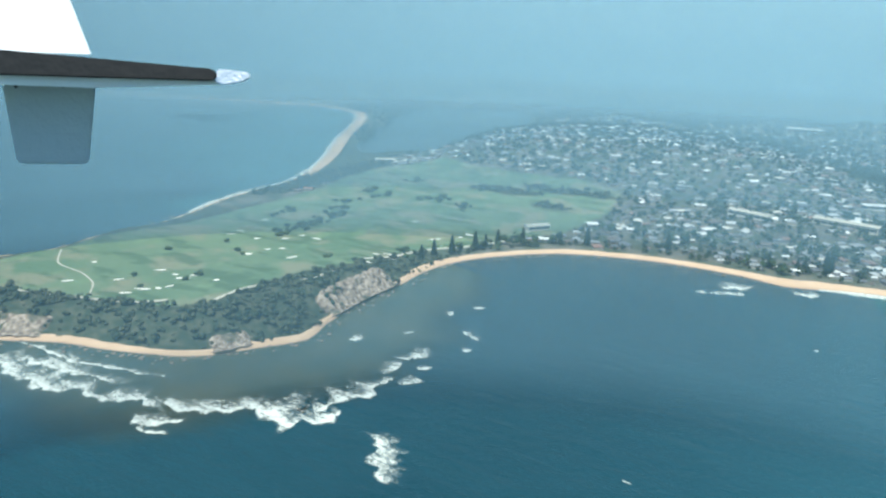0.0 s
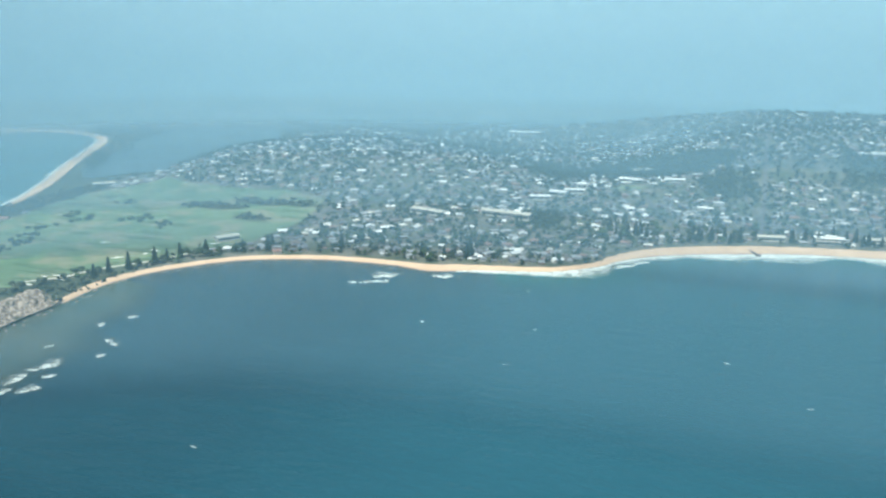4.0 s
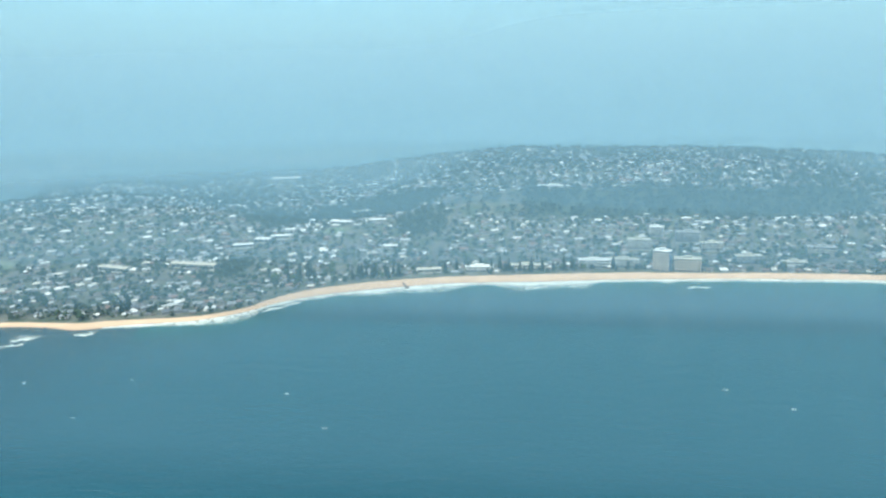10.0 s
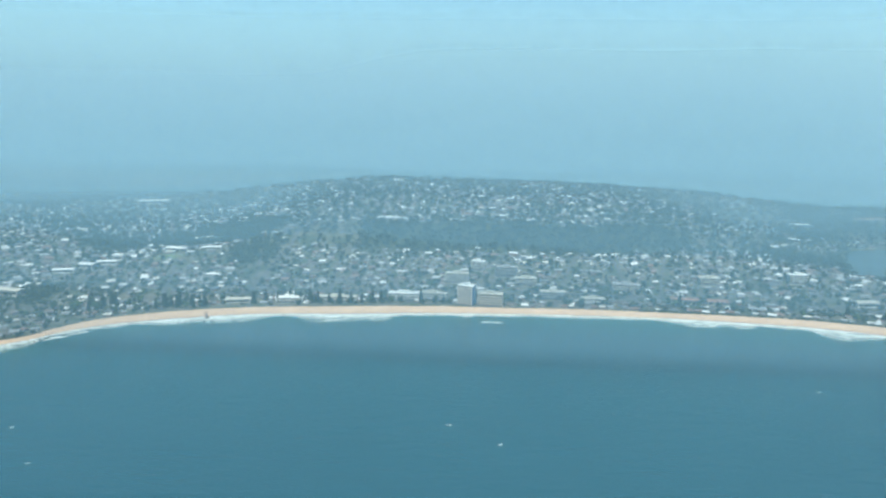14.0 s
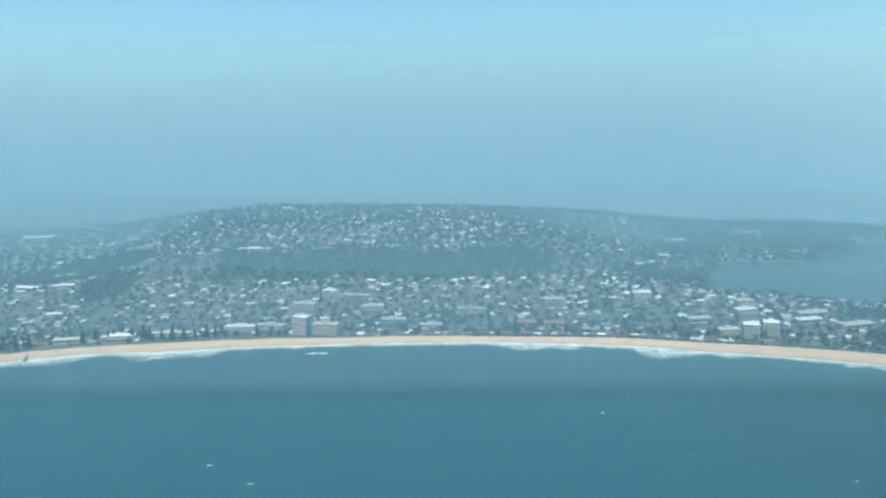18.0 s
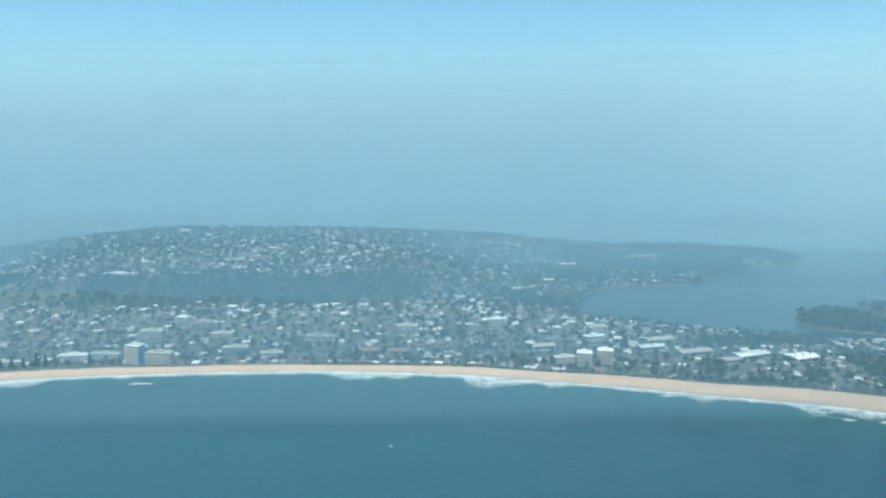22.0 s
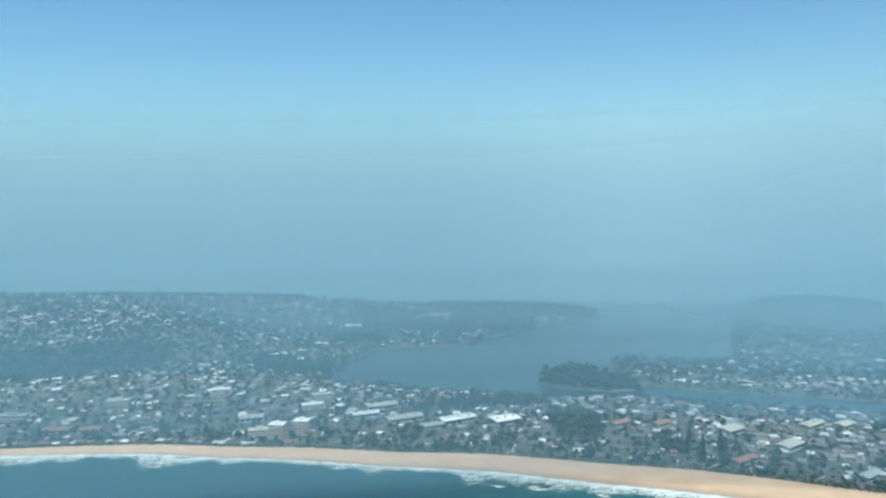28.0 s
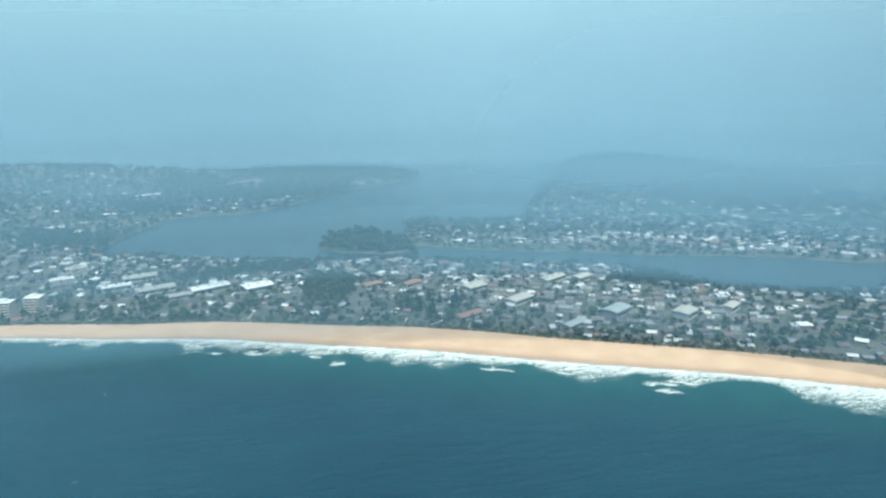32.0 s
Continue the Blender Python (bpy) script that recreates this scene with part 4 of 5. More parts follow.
def shop_master(w, d, h, wall, label):
    ob = thing("shop", label, "shop building", "flat-roofed shops")
    part("wall", box_mesh("wall", -w / 2, w / 2, -d / 2, d / 2, -2, h, wall), ob)
    edge = [box_data(-w / 2 - 0.2, w / 2 + 0.2, -d / 2 - 0.2, -d / 2 + 0.9, h, h + 0.7), box_data(-w / 2 - 0.2, w / 2 + 0.2, d / 2 - 0.9, d / 2 + 0.2, h, h + 0.7),
            box_data(-w / 2 - 0.2, -w / 2 + 0.9, -d / 2 + 0.91, d / 2 - 0.91, h, h + 0.7), box_data(w / 2 - 0.9, w / 2 + 0.2, -d / 2 + 0.91, d / 2 - 0.91, h, h + 0.7)]
    part("parapet", mesh_from("parapet", *joined(edge), M_WALL), ob)
    top = part("roof", box_mesh("roof", -w / 2 + 0.92, w / 2 - 0.92, -d / 2 + 0.92, d / 2 - 0.92, h + 0.01, h + 0.22, M_ROOF), ob)
    part("plant_box", box_mesh("plant_box", -1.3, 1.1, -1, 1, h + 0.2, h + 1.5, M_GREY), top)
    windows_row(ob, w - 1, -d / 2 - 0.04, 0.6, 1.9, 3, M_GLASS)
    return ob


shop_kinds = [shop_master(9, 7, 2.8, M_CREAM, "low cream shop with a flat roof"), shop_master(11, 7.5, 2.5, M_GREY, "low grey shop with a flat roof"),
              shop_master(6.5, 8, 3.9, M_GREY, "two-storey grey shop with a flat roof"), shop_master(12, 8, 2.8, M_CREAM, "wide cream shop with a flat roof")]
used = set()
special = [(o.matrix_basis.translation.x, o.matrix_basis.translation.y) for o in scene.objects if o.name.startswith(("apartment_block", "hall"))]
for n in range(110):
    q = random.Random(300 + n)
    u, w = q.uniform(0, 1), q.choice((48, 74, 86, 98, 112, 124, 138))
    a = inland(1330 + 260 * u, w + q.uniform(-3, 3))
    if any((a[0] - b[0]) ** 2 + (a[1] - b[1]) ** 2 < 12.5 ** 2 for b in special) or signed(NARRABEEN, np.array([a[0]]), np.array([a[1]]))[0] > -16:
        continue
    special.append(a)
    k = q.randrange(4)
    m = pose(a[0], a[1], ground_z(*a), 0, 0, -29 + q.choice((0, 90, 180)) + q.uniform(-4, 4))
    if k in used:
        copy_thing(shop_kinds[k], m)
    else:
        shop_kinds[k].matrix_basis = m
        used.add(k)

# ---- houses in rows along the streets ----
TAKEN = [(o.matrix_basis.translation.x, o.matrix_basis.translation.y) for o in scene.objects if o.name.startswith(("apartment_block", "hall"))]
SHOPS = [(o.matrix_basis.translation.x, o.matrix_basis.translation.y) for o in scene.objects if o.name.startswith("shop")]


crowd = {}
for a, b in TAKEN + SHOPS:
    for i in (-1, 0, 1):
        for j in (-1, 0, 1):
            crowd.setdefault((int(a // 18) + i, int(b // 18) + j), []).append((a, b, (a, b) in SHOPS))


def free(x, y, r=17):
    """Whether no large building stands within r metres, and no shop within eight."""
    return all((a - x) ** 2 + (b - y) ** 2 > (64 if shop else r * r) for a, b, shop in crowd.get((int(x // 18), int(y // 18)), ()))


def house_places():
    near, far = [], []
    for district in [(-600, 20, 550, 1350, 33), (20, 700, 400, 1350, 4), (700, 1130, 400, 1350, -14), (1130, 1900, 400, 900, -27), (1130, 1250, 900, 1350, -14), (-1100, -600, 1300, 2000, 33),
                     (-600, 20, 1350, 2000, 33), (20, 1900, 1350, 2050, 14), (1250, 2300, 700, 1600, -25)]:
        x0, x1, y0, y1, turn = district
        c, s = math.cos(radians(turn)), math.sin(radians(turn))
        mx, my = (x0 + x1) / 2, (y0 + y1) / 2
        half = int(max(x1 - x0, y1 - y0) * 0.75)
        far_off = y0 > 1200 or x0 < -800
        beyond = turn == -25
        wide = 2.0 if far_off or beyond else 0.6
        for u in range(-half, half, 28):
            for v in range(-half, half, 13 if far_off else 10):
                for side in (-1, 1):
                    a, b = u + side * 7.2 + RNG.uniform(-2.5, 2.5) * wide, v + RNG.uniform(-2.5, 2.5) * wide
                    x, y = mx + a * c - b * s, my + a * s + b * c
                    at = np.array([x]), np.array([y])
                    x, y = x + 70 * float(smooth_noise(*at, 150, 61)[0]) + RNG.uniform(-5, 5), y + 60 * float(smooth_noise(*at, 130, 62)[0]) + RNG.uniform(-5, 5)
                    if not (x0 <= x < x1 and y0 <= y < y1) or not built_up(x, y) or not free(x, y, 12.5):
                        continue
                    thin = smooth_noise(np.array([x]), np.array([y]), 75, 51)[0] + 0.3 * RNG.random() < -0.2
                    if RNG.random() < (0.62 if thin else 0.56 if beyond else 0.6 if x > 700 and y > 1080 else 0.34 if y > 1300 or (x < -220 and y > 780) else 0.28 if y > 1000 else 0.14):
                        continue
                    i, j = cell(x, y)
                    if rise[i, j] > 0.42:
                        continue
                    t = radians(turn) + math.pi / 2 * RNG.randint(0, 3) + RNG.uniform(-0.35, 0.35)
                    row = (RNG.randrange(len(KINDS)), x, y, ground_z(x, y), t, RNG.choice((0.5, 0.6, 0.7, 0.8, 0.95)) * RNG.uniform(0.9, 1.12))
                    (near if GD[i, j] < 58 and -260 < x < 1640 else far).append(row)
    return near, far


near_houses, far_houses = house_places()
RNG.shuffle(near_houses)
# a close row of houses right behind the sand
FRONT = []
for x in list(range(505, 930, 11)) + list(range(1395, 1650, 10)):
    a = inland(x + RNG.uniform(-1.5, 1.5), (8 if x < 1000 else 12) + RNG.uniform(-1, 2.5))
    if free(a[0], a[1], 15):
        FRONT.append((RNG.randrange(len(KINDS)), a[0], a[1], ground_z(*a), RNG.choice((0, math.pi / 2)) + RNG.uniform(-0.15, 0.15) + (0.12 if x < 700 else -0.3 if x < 1000 else -0.5), RNG.uniform(0.68, 0.9)))
near_houses = FRONT + [h for h in near_houses if all((h[1] - f[1]) ** 2 + (h[2] - f[2]) ** 2 > 90 for f in FRONT)]
far_houses += near_houses[300:]
near_houses = near_houses[:300]
roads_xy = np.array([p for o in scene.objects if o.name.startswith(("street", "road")) for p in [(v.co.x, v.co.y) for v in o.data.vertices]])


road_cells = {}
for a, b in roads_xy:
    road_cells.setdefault((int(a // 9), int(b // 9)), []).append((a, b))


def off_road(x, y, r):
    i, j = int(x // 9), int(y // 9)
    return all((a - x) ** 2 + (b - y) ** 2 > r * r for p in (-1, 0, 1) for q in (-1, 0, 1) for a, b in road_cells.get((i + p, j + q), ()))


near_houses = [h for h in near_houses if off_road(h[1], h[2], 5.4)]
far_houses = [h for h in far_houses if off_road(h[1], h[2], 5.4)]
far_keep = [h for h in far_houses if h[2] < 1350 or RNG.random() < 0.75]
scatter("suburb_houses", [[(*w, 0), (*r, 1)] for w, r, _ in KINDS], far_keep, [M_WALL_FAR, M_ROOF_FAR], "suburban houses with white, grey and red-tiled roofs", "houses")

LABELS = ["one-storey gabled house with verandah eaves near the beach", "one-storey hipped-roof house near the beach", "two-storey hipped-roof house near the beach",
          "two-storey flat-roofed house near the beach", "one-storey L-shaped house with hipped roofs", "two-storey gabled house near the beach"]
masters = []
for (walls, roof, (w, d, h, kind)), label in zip(KINDS, LABELS):
    ob = thing("house", label, "house", "houses behind the beach")
    part("wall", mesh_from("wall", *walls, M_WALL), ob)
    roof_ob = part("roof", mesh_from("roof", *roof, M_ROOF), ob)
    pane = box_mesh("window", -0.8, 0.8, -0.05, 0.05, 0, 1.2, M_GLASS)
    yy = -d / 2 if kind != "ell" else -d * 0.375
    for k in range(2):
        part("window", pane, ob).matrix_basis = pose(-w * 0.36 + k * w * 0.22, yy - 0.03, h - 2.2)
    part("door", box_mesh("door", -0.5, 0.5, -0.05, 0.05, 0, 2.0, M_TRUNK), ob).matrix_basis = pose(-w * 0.02, yy - 0.03, 0.1)
    if kind in ("gable", "hip"):
        part("chimney", box_mesh("chimney", -0.4, 0.4, -0.4, 0.4, h, h + 2.4, M_TERRA), roof_ob).matrix_basis = pose(w * 0.22, d * 0.12, 0)
    masters.append(ob)
used = set()
for k, x, y, z, t, s in near_houses:
    m = pose(x, y, z, 0, 0, math.degrees(t)) @ Matrix.Diagonal((s, s, s, 1.0))
    if k in used:
        copy_thing(masters[k], m)
    else:
        masters[k].matrix_basis = m
        used.add(k)

# ---- trees ----
rng = random.Random(5)
FAR_TREES = [[(*crown_data(rng.uniform(3.0, 4.4), rng.uniform(6.5, 9.5), 4, rng), 0)] for _ in range(7)]
DIM_TREES = [[(*crown_data(rng.uniform(4.2, 5.6), rng.uniform(6.5, 9), 2, rng), 0)] for _ in range(7)]
MID_TREES = [[(*crown_data(rng.uniform(2.3, 3.8), rng.uniform(4.5, 7.5), 6, rng), 0)] for _ in range(7)]
BUSHES = [[(*crown_data(rng.uniform(1.4, 2.2), rng.uniform(1.8, 2.8), 5, rng), 0)] for _ in range(6)]
houses_xy = np.array([(h[1], h[2]) for h in near_houses + far_keep])
hx_cells = {}
for a, b in houses_xy:
    hx_cells.setdefault((int(a // 8), int(b // 8)), []).append((a, b))


def clear_of_houses(x, y, r):
    i, j = int(x // 8), int(y // 8)
    return all((a - x) ** 2 + (b - y) ** 2 > r * r for p in (-1, 0, 1) for q in (-1, 0, 1) for a, b in hx_cells.get((i + p, j + q), ()))


def signed_island(x, y):
    return 1240 < x < 1382 and 895 < y < 1030 and signed(ISLAND, np.array([x]), np.array([y]))[0] > 0


dim_t, far_t, mid_t, bush_t, crowded = [], [], [], [], set()


def spaced(x, y):
    """At most one crown to a cell of about five metres."""
    cell_size = 5.2 if y < 1200 else 7.0
    key = (int(x // cell_size), int(y // cell_size), y < 1200)
    if key in crowded:
        return False
    crowded.add(key)
    return True


draws = np.random.RandomState(8)
TX, TY = draws.uniform(-1100, 2100, 230000), draws.uniform(480, 1850, 230000)
TN = smooth_noise(TX, TY, 60, 21)
TI = np.clip(np.searchsorted(XS, TX) - 1, 0, len(XS) - 2)
TJ = np.clip(np.searchsorted(YS, TY) - 1, 0, len(YS) - 2)
thickness = np.where((TX > 1245) & (TX < 1378) & (TY > 900) & (TY < 1025), 1.0, scrub[TI, TJ])
keep = (GD[TI, TJ] > 4) & (GL[TI, TJ] < -1) & (GZ[TI, TJ] > 0.35) & (golf[TI, TJ] < 0.3) & (rock[TI, TJ] < 0.3)
keep &= ~((TX < -520) & (TY < 900)) & (draws.uniform(0, 1, len(TX)) < 0.32 + 0.9 * thickness + 0.3 * TN)
for x, y, thick in zip(TX[keep].tolist(), TY[keep].tolist(), thickness[keep].tolist()):
    if not spaced(x, y) or not clear_of_houses(x, y, 4.6) or not off_road(x, y, 2.8) or not free(x, y, 11):
        continue
    z = ground_z(x, y) - 0.6
    row = (rng.randrange(7), x, y, z, rng.uniform(0, 6.28), rng.uniform(0.6, 1.25) * (1.7 if signed_island(x, y) else 1.15 if thick > 0.5 else 1))
    (mid_t if y < 980 else far_t if y < 1200 else dim_t).append(row)
scatter("distant_woodland", FAR_TREES, far_t, [M_LEAF_FAR], "dense dark green gum trees over the hills", "trees", True)
scatter("distant_forest", DIM_TREES, dim_t, [M_LEAF_FAR], "hazy dark trees on the far hills", "trees", True)
near_t = [r for r in mid_t if 4 < GD[cell(r[1], r[2])] < 75][:220]
rest = set(id(r) for r in near_t)
scatter("suburb_trees", MID_TREES, [r for r in mid_t if id(r) not in rest], [M_LEAF_FAR], "dark green garden and street trees between the houses", "trees", True)
for _ in range(13000):
    x, y = rng.uniform(-620, -255), rng.uniform(150, 850)
    i, j = cell(x, y)
    if GD[i, j] < 1.5 or (x < -520 and y < 520) or scrub[i, j] < 0.45 or rock[i, j] > 0.35 or not off_road(x, y, 2):
        continue
    bush_t.append((rng.randrange(6), x, y, ground_z(x, y) - 0.3, rng.uniform(0, 6.28), rng.choice((0.7, 0.9, 1.1, 1.4, 1.9))))
scatter("headland_scrub", BUSHES, bush_t, [M_SCRUB], "low windswept scrub on the headland slope", "scrub", True)


def tree_master(seed):
    q = random.Random(seed)
    r, h = q.uniform(2.8, 4.2), q.uniform(7, 10)
    ob = thing("tree", "dark green spreading tree near the beach", "tree", "trees behind the beach")
    v, f = [], []
    for k, (z, rad) in enumerate([(-0.8, 0.45), (h * 0.3, 0.3), (h * 0.62, 0.15)]):
        v += [(rad * math.cos(a) + 0.12 * k, rad * math.sin(a), z) for a in np.linspace(0, 6.283, 6, endpoint=False)]
        if k:
            f += [(6 * k - 6 + i, 6 * k - 6 + (i + 1) % 6, 6 * k + (i + 1) % 6, 6 * k + i) for i in range(6)]
    part("trunk", mesh_from("trunk", v, f, M_TRUNK, True), ob)
    for k in range(3):
        a = 2.1 * k + q.uniform(0, 1)
        e = (r * 0.5 * math.cos(a), r * 0.5 * math.sin(a), h * 0.6)
        b = (0.05, 0, h * 0.28)
        lv = [(b[0] - 0.12, b[1], b[2]), (b[0] + 0.12, b[1], b[2]), (b[0], b[1] + 0.12, b[2]), e]
        part("limb", mesh_from("limb", lv, [(0, 1, 3), (1, 2, 3), (2, 0, 3), (0, 2, 1)], M_TRUNK), ob)
    part("crown", mesh_from("crown", *crown_data(r, h, 11, q), M_LEAF, True), ob)
    return ob


tree_masters, used = [tree_master(s) for s in range(4)], set()
for n, (k, x, y, z, t, s) in enumerate(near_t):
    k = n % 4
    m = pose(x, y, z + 0.5, 0, 0, math.degrees(t))
    if k in used:
        copy_thing(tree_masters[k], m)
    else:
        tree_masters[k].matrix_basis = m
        used.add(k)


def pine_master(h, seed):
    """A tall conical pine: straight trunk with whorls of drooping branches."""
    q = random.Random(seed)
    ob = thing("pine_tree", "tall dark conical pine on the beachfront", "pine tree", "beachfront pines")
    v, f = [], []
    for k, (z, rad) in enumerate([(-1.0, 0.5), (h * 0.5, 0.28), (h, 0.05)]):
        v += [(rad * math.cos(a), rad * math.sin(a), z) for a in np.linspace(0, 6.283, 6, endpoint=False)]
        if k:
            f += [(6 * k - 6 + i, 6 * k - 6 + (i + 1) % 6, 6 * k + (i + 1) % 6, 6 * k + i) for i in range(6)]
    part("trunk", mesh_from("trunk", v, f, M_TRUNK, True), ob)
    tiers = 9
    rows = []
    for k in range(tiers):
        u = k / tiers
        z, r = h * (0.12 + 0.86 * u), h * 0.21 * (1 - u) ** 0.8 + 0.35
        n = 9
        tv = [(0, 0, z + h * 0.10)]
        for i in range(2 * n):
            a = math.pi * i / n + q.uniform(-0.1, 0.1)
            rr = r * (1.0 if i % 2 else 0.55) * q.uniform(0.8, 1.15)
            tv.append((rr * math.cos(a), rr * math.sin(a), z + (0.3 if i % 2 else -0.5) + q.uniform(-0.3, 0.3)))
        tv.append((0, 0, z - h * 0.015))
        tf = [(0, 1 + i, 1 + (i + 1) % (2 * n)) for i in range(2 * n)] + [(2 * n + 1, 1 + (i + 1) % (2 * n), 1 + i) for i in range(2 * n)]
        rows.append((tv, tf))
    for k in range(0, tiers, 3):
        part("branch_whorl", mesh_from("branch_whorl", *joined(rows[k:k + 3]), M_PINE), ob)
    return ob


PINES = [(-278, 541), (-253, 561), (-233, 571), (-292, 523), (-297, 512), (-308, 478), (-315, 463), (-318, 450), (-174, 602), (-95, 604), (-73, 649), (-53, 619),
         (133, 756), (141, 757), (150, 758), (162, 760), (170, 762), (83, 748), (71, 746), (66, 726), (52, 758), (-55, 612), (-75, 608), (261, 792), (273, 789), (288, 790), (282, 795), (-58, 630),
         (129, 745), (138, 750), (149, 752), (167, 752), (176, 760), (292, 789), (304, 791), (316, 791), (328, 792), (340, 793), (351, 798), (360, 800), (248, 786), (236, 782), (224, 778),
         (60, 740), (78, 752), (90, 738), (-240, 590), (-300, 500), (404, 806), (442, 812), (690, 822), (860, 800), (610, 826), (1330, 660), (1352, 668), (1345, 690), (1320, 672), (1336, 700), (1312, 690), (1360, 685), (1325, 650)]
pine_masters, used = [pine_master(15, 1), pine_master(12, 2), pine_master(17, 3)], set()
for n, (x, y) in enumerate(PINES):
    k = n % 3
    m = pose(x, y, ground_z(x, y), 0, 0, n * 47)
    if k in used:
        copy_thing(pine_masters[k], m)
    else:
        pine_masters[k].matrix_basis = m
        used.add(k)

# ---- golf course ----
BUNKERS = [(-480, 280), (-455, 246), (-424, 294), (-407, 293), (-372, 298), (-402, 252), (-428, 265), (-392, 269), (-399, 263), (-389, 275), (-395, 298), (-396, 290), (-469, 403), (-464, 389), (-436, 391),
           (-402, 385), (-408, 376), (-378, 371), (-403, 424), (-420, 425), (-493, 453), (-410, 359), (-329, 398), (-342, 424), (-336, 433), (-339, 499), (-324, 529), (-326, 518), (-382, 530), (-510, 617),
           (-422, 408), (-293, 574), (-331, 424)]
for x, y in BUNKERS:
    q = random.Random(int(x * 7 + y))
    a0, lx, ly = 0.66 + q.uniform(-0.5, 0.5), q.uniform(2.0, 5.5), q.uniform(1.0, 1.7)
    v, f = [], []
    for k, s in enumerate((1.0, 0.75, 0.0)):
        for i in range(14):
            a = 6.283 * i / 14
            rr = s * (1 + 0.22 * math.sin(2 * a + x) + 0.12 * math.sin(3 * a + y))
            px, py = rr * lx * math.cos(a), rr * ly * math.sin(a)
            px, py = px * math.cos(a0) - py * math.sin(a0), px * math.sin(a0) + py * math.cos(a0)
            v.append((px, py, ground_z(x + px, y + py) - ground_z(x, y) + (0.34, 0.18, 0.12)[k]))
        if k:
            f += [(14 * k - 14 + i, 14 * k - 14 + (i + 1) % 14, 14 * k + (i + 1) % 14, 14 * k + i) for i in range(14)]
    ob = tagged(new("sand_bunker", mesh_from("sand_bunker", v, f, M_BUNKER, True)), "pale sand bunker in the mown golf grass", "bunker", "bunkers on the golf course")
    ob.matrix_basis = pose(x, y, ground_z(x, y) + 0.05)
SHRUBS = [(-426, 276), (-460, 327), (-413, 356), (-443, 366), (-422, 359), (-439, 428), (-445, 447), (-447, 470), (-461, 500), (-471, 536), (-484, 558), (-501, 616), (-474, 602), (-414, 619), (-502, 701),
          (-404, 703), (-333, 451), (-359, 388), (-403, 264), (-390, 288), (-393, 300), (-500, 481), (-446, 458), (-453, 507), (-431, 622), (-383, 612)]
for n, (x, y) in enumerate(SHRUBS):
    q = random.Random(n)
    for k in range(1 if y < 400 else 8):
        px, py = x + q.uniform(-9, 9) * (k > 0), y + q.uniform(-16, 16) * (k > 0)
        ob = thing("shrub", "dark low shrub on the golf course", "shrub", "shrubs on the golf course", at=pose(px, py, ground_z(px, py) - 0.1))
        part("crown", mesh_from("crown", *crown_data(q.uniform(2.0, 3.6), q.uniform(2.2, 3.6), 8, q), M_LEAF, True), ob)

# ---- breaking waves and rocks ----


WAVES = []


def wave(pts, width, label="white wave breaking over the reef", froth=1.0):
    p = resample([(*q, 0) for q in pts], 1.6 if width > 2 else 1.0)
    n = normals(p)
    p[:, :2] += n * (smooth_noise(p[:, 0], p[:, 1], 8, 33) * width * 0.7)[:, None]
    WAVES.append(pts)
    lift = 0.012 * (len(WAVES) % 9)
    u = np.linspace(0, 1, len(p))
    w = width * 1.2 * (0.35 + 0.65 * np.sin(np.pi * u)) * np.clip(1 + 1.3 * smooth_noise(p[:, 0], p[:, 1], 7, 31) + 1.1 * smooth_noise(p[:, 0], p[:, 1], 2.6, 32), 0.2, 2)
    v = np.stack([np.c_[p[:, :2] + n * (w * o)[:, None], np.full(len(p), z + lift)] for o, z in ((-0.85, 0.16), (-0.5, 0.18), (-0.2, 0.24), (0.0, 0.4), (0.2, 0.36), (0.36, 0.18))], 1).reshape(-1, 3)
    me = fast_mesh("breaking_wave", v, grid_faces(len(p), 6), M_FOAM)
    at = me.attributes.new("across", 'FLOAT', 'POINT')
    fade = np.clip(np.minimum(u, 1 - u) * (9 if width > 10 else 4.5), 0, 1)
    at.data.foreach_set("value", (froth * fade[:, None] * np.array([0.0, 0.45, 0.7, 0.95, 1.1, 0.0])[None, :]).astype(np.float32).ravel())
    return tagged(new("breaking_wave", me), label, "wave", "waves breaking on the reef", "structure")


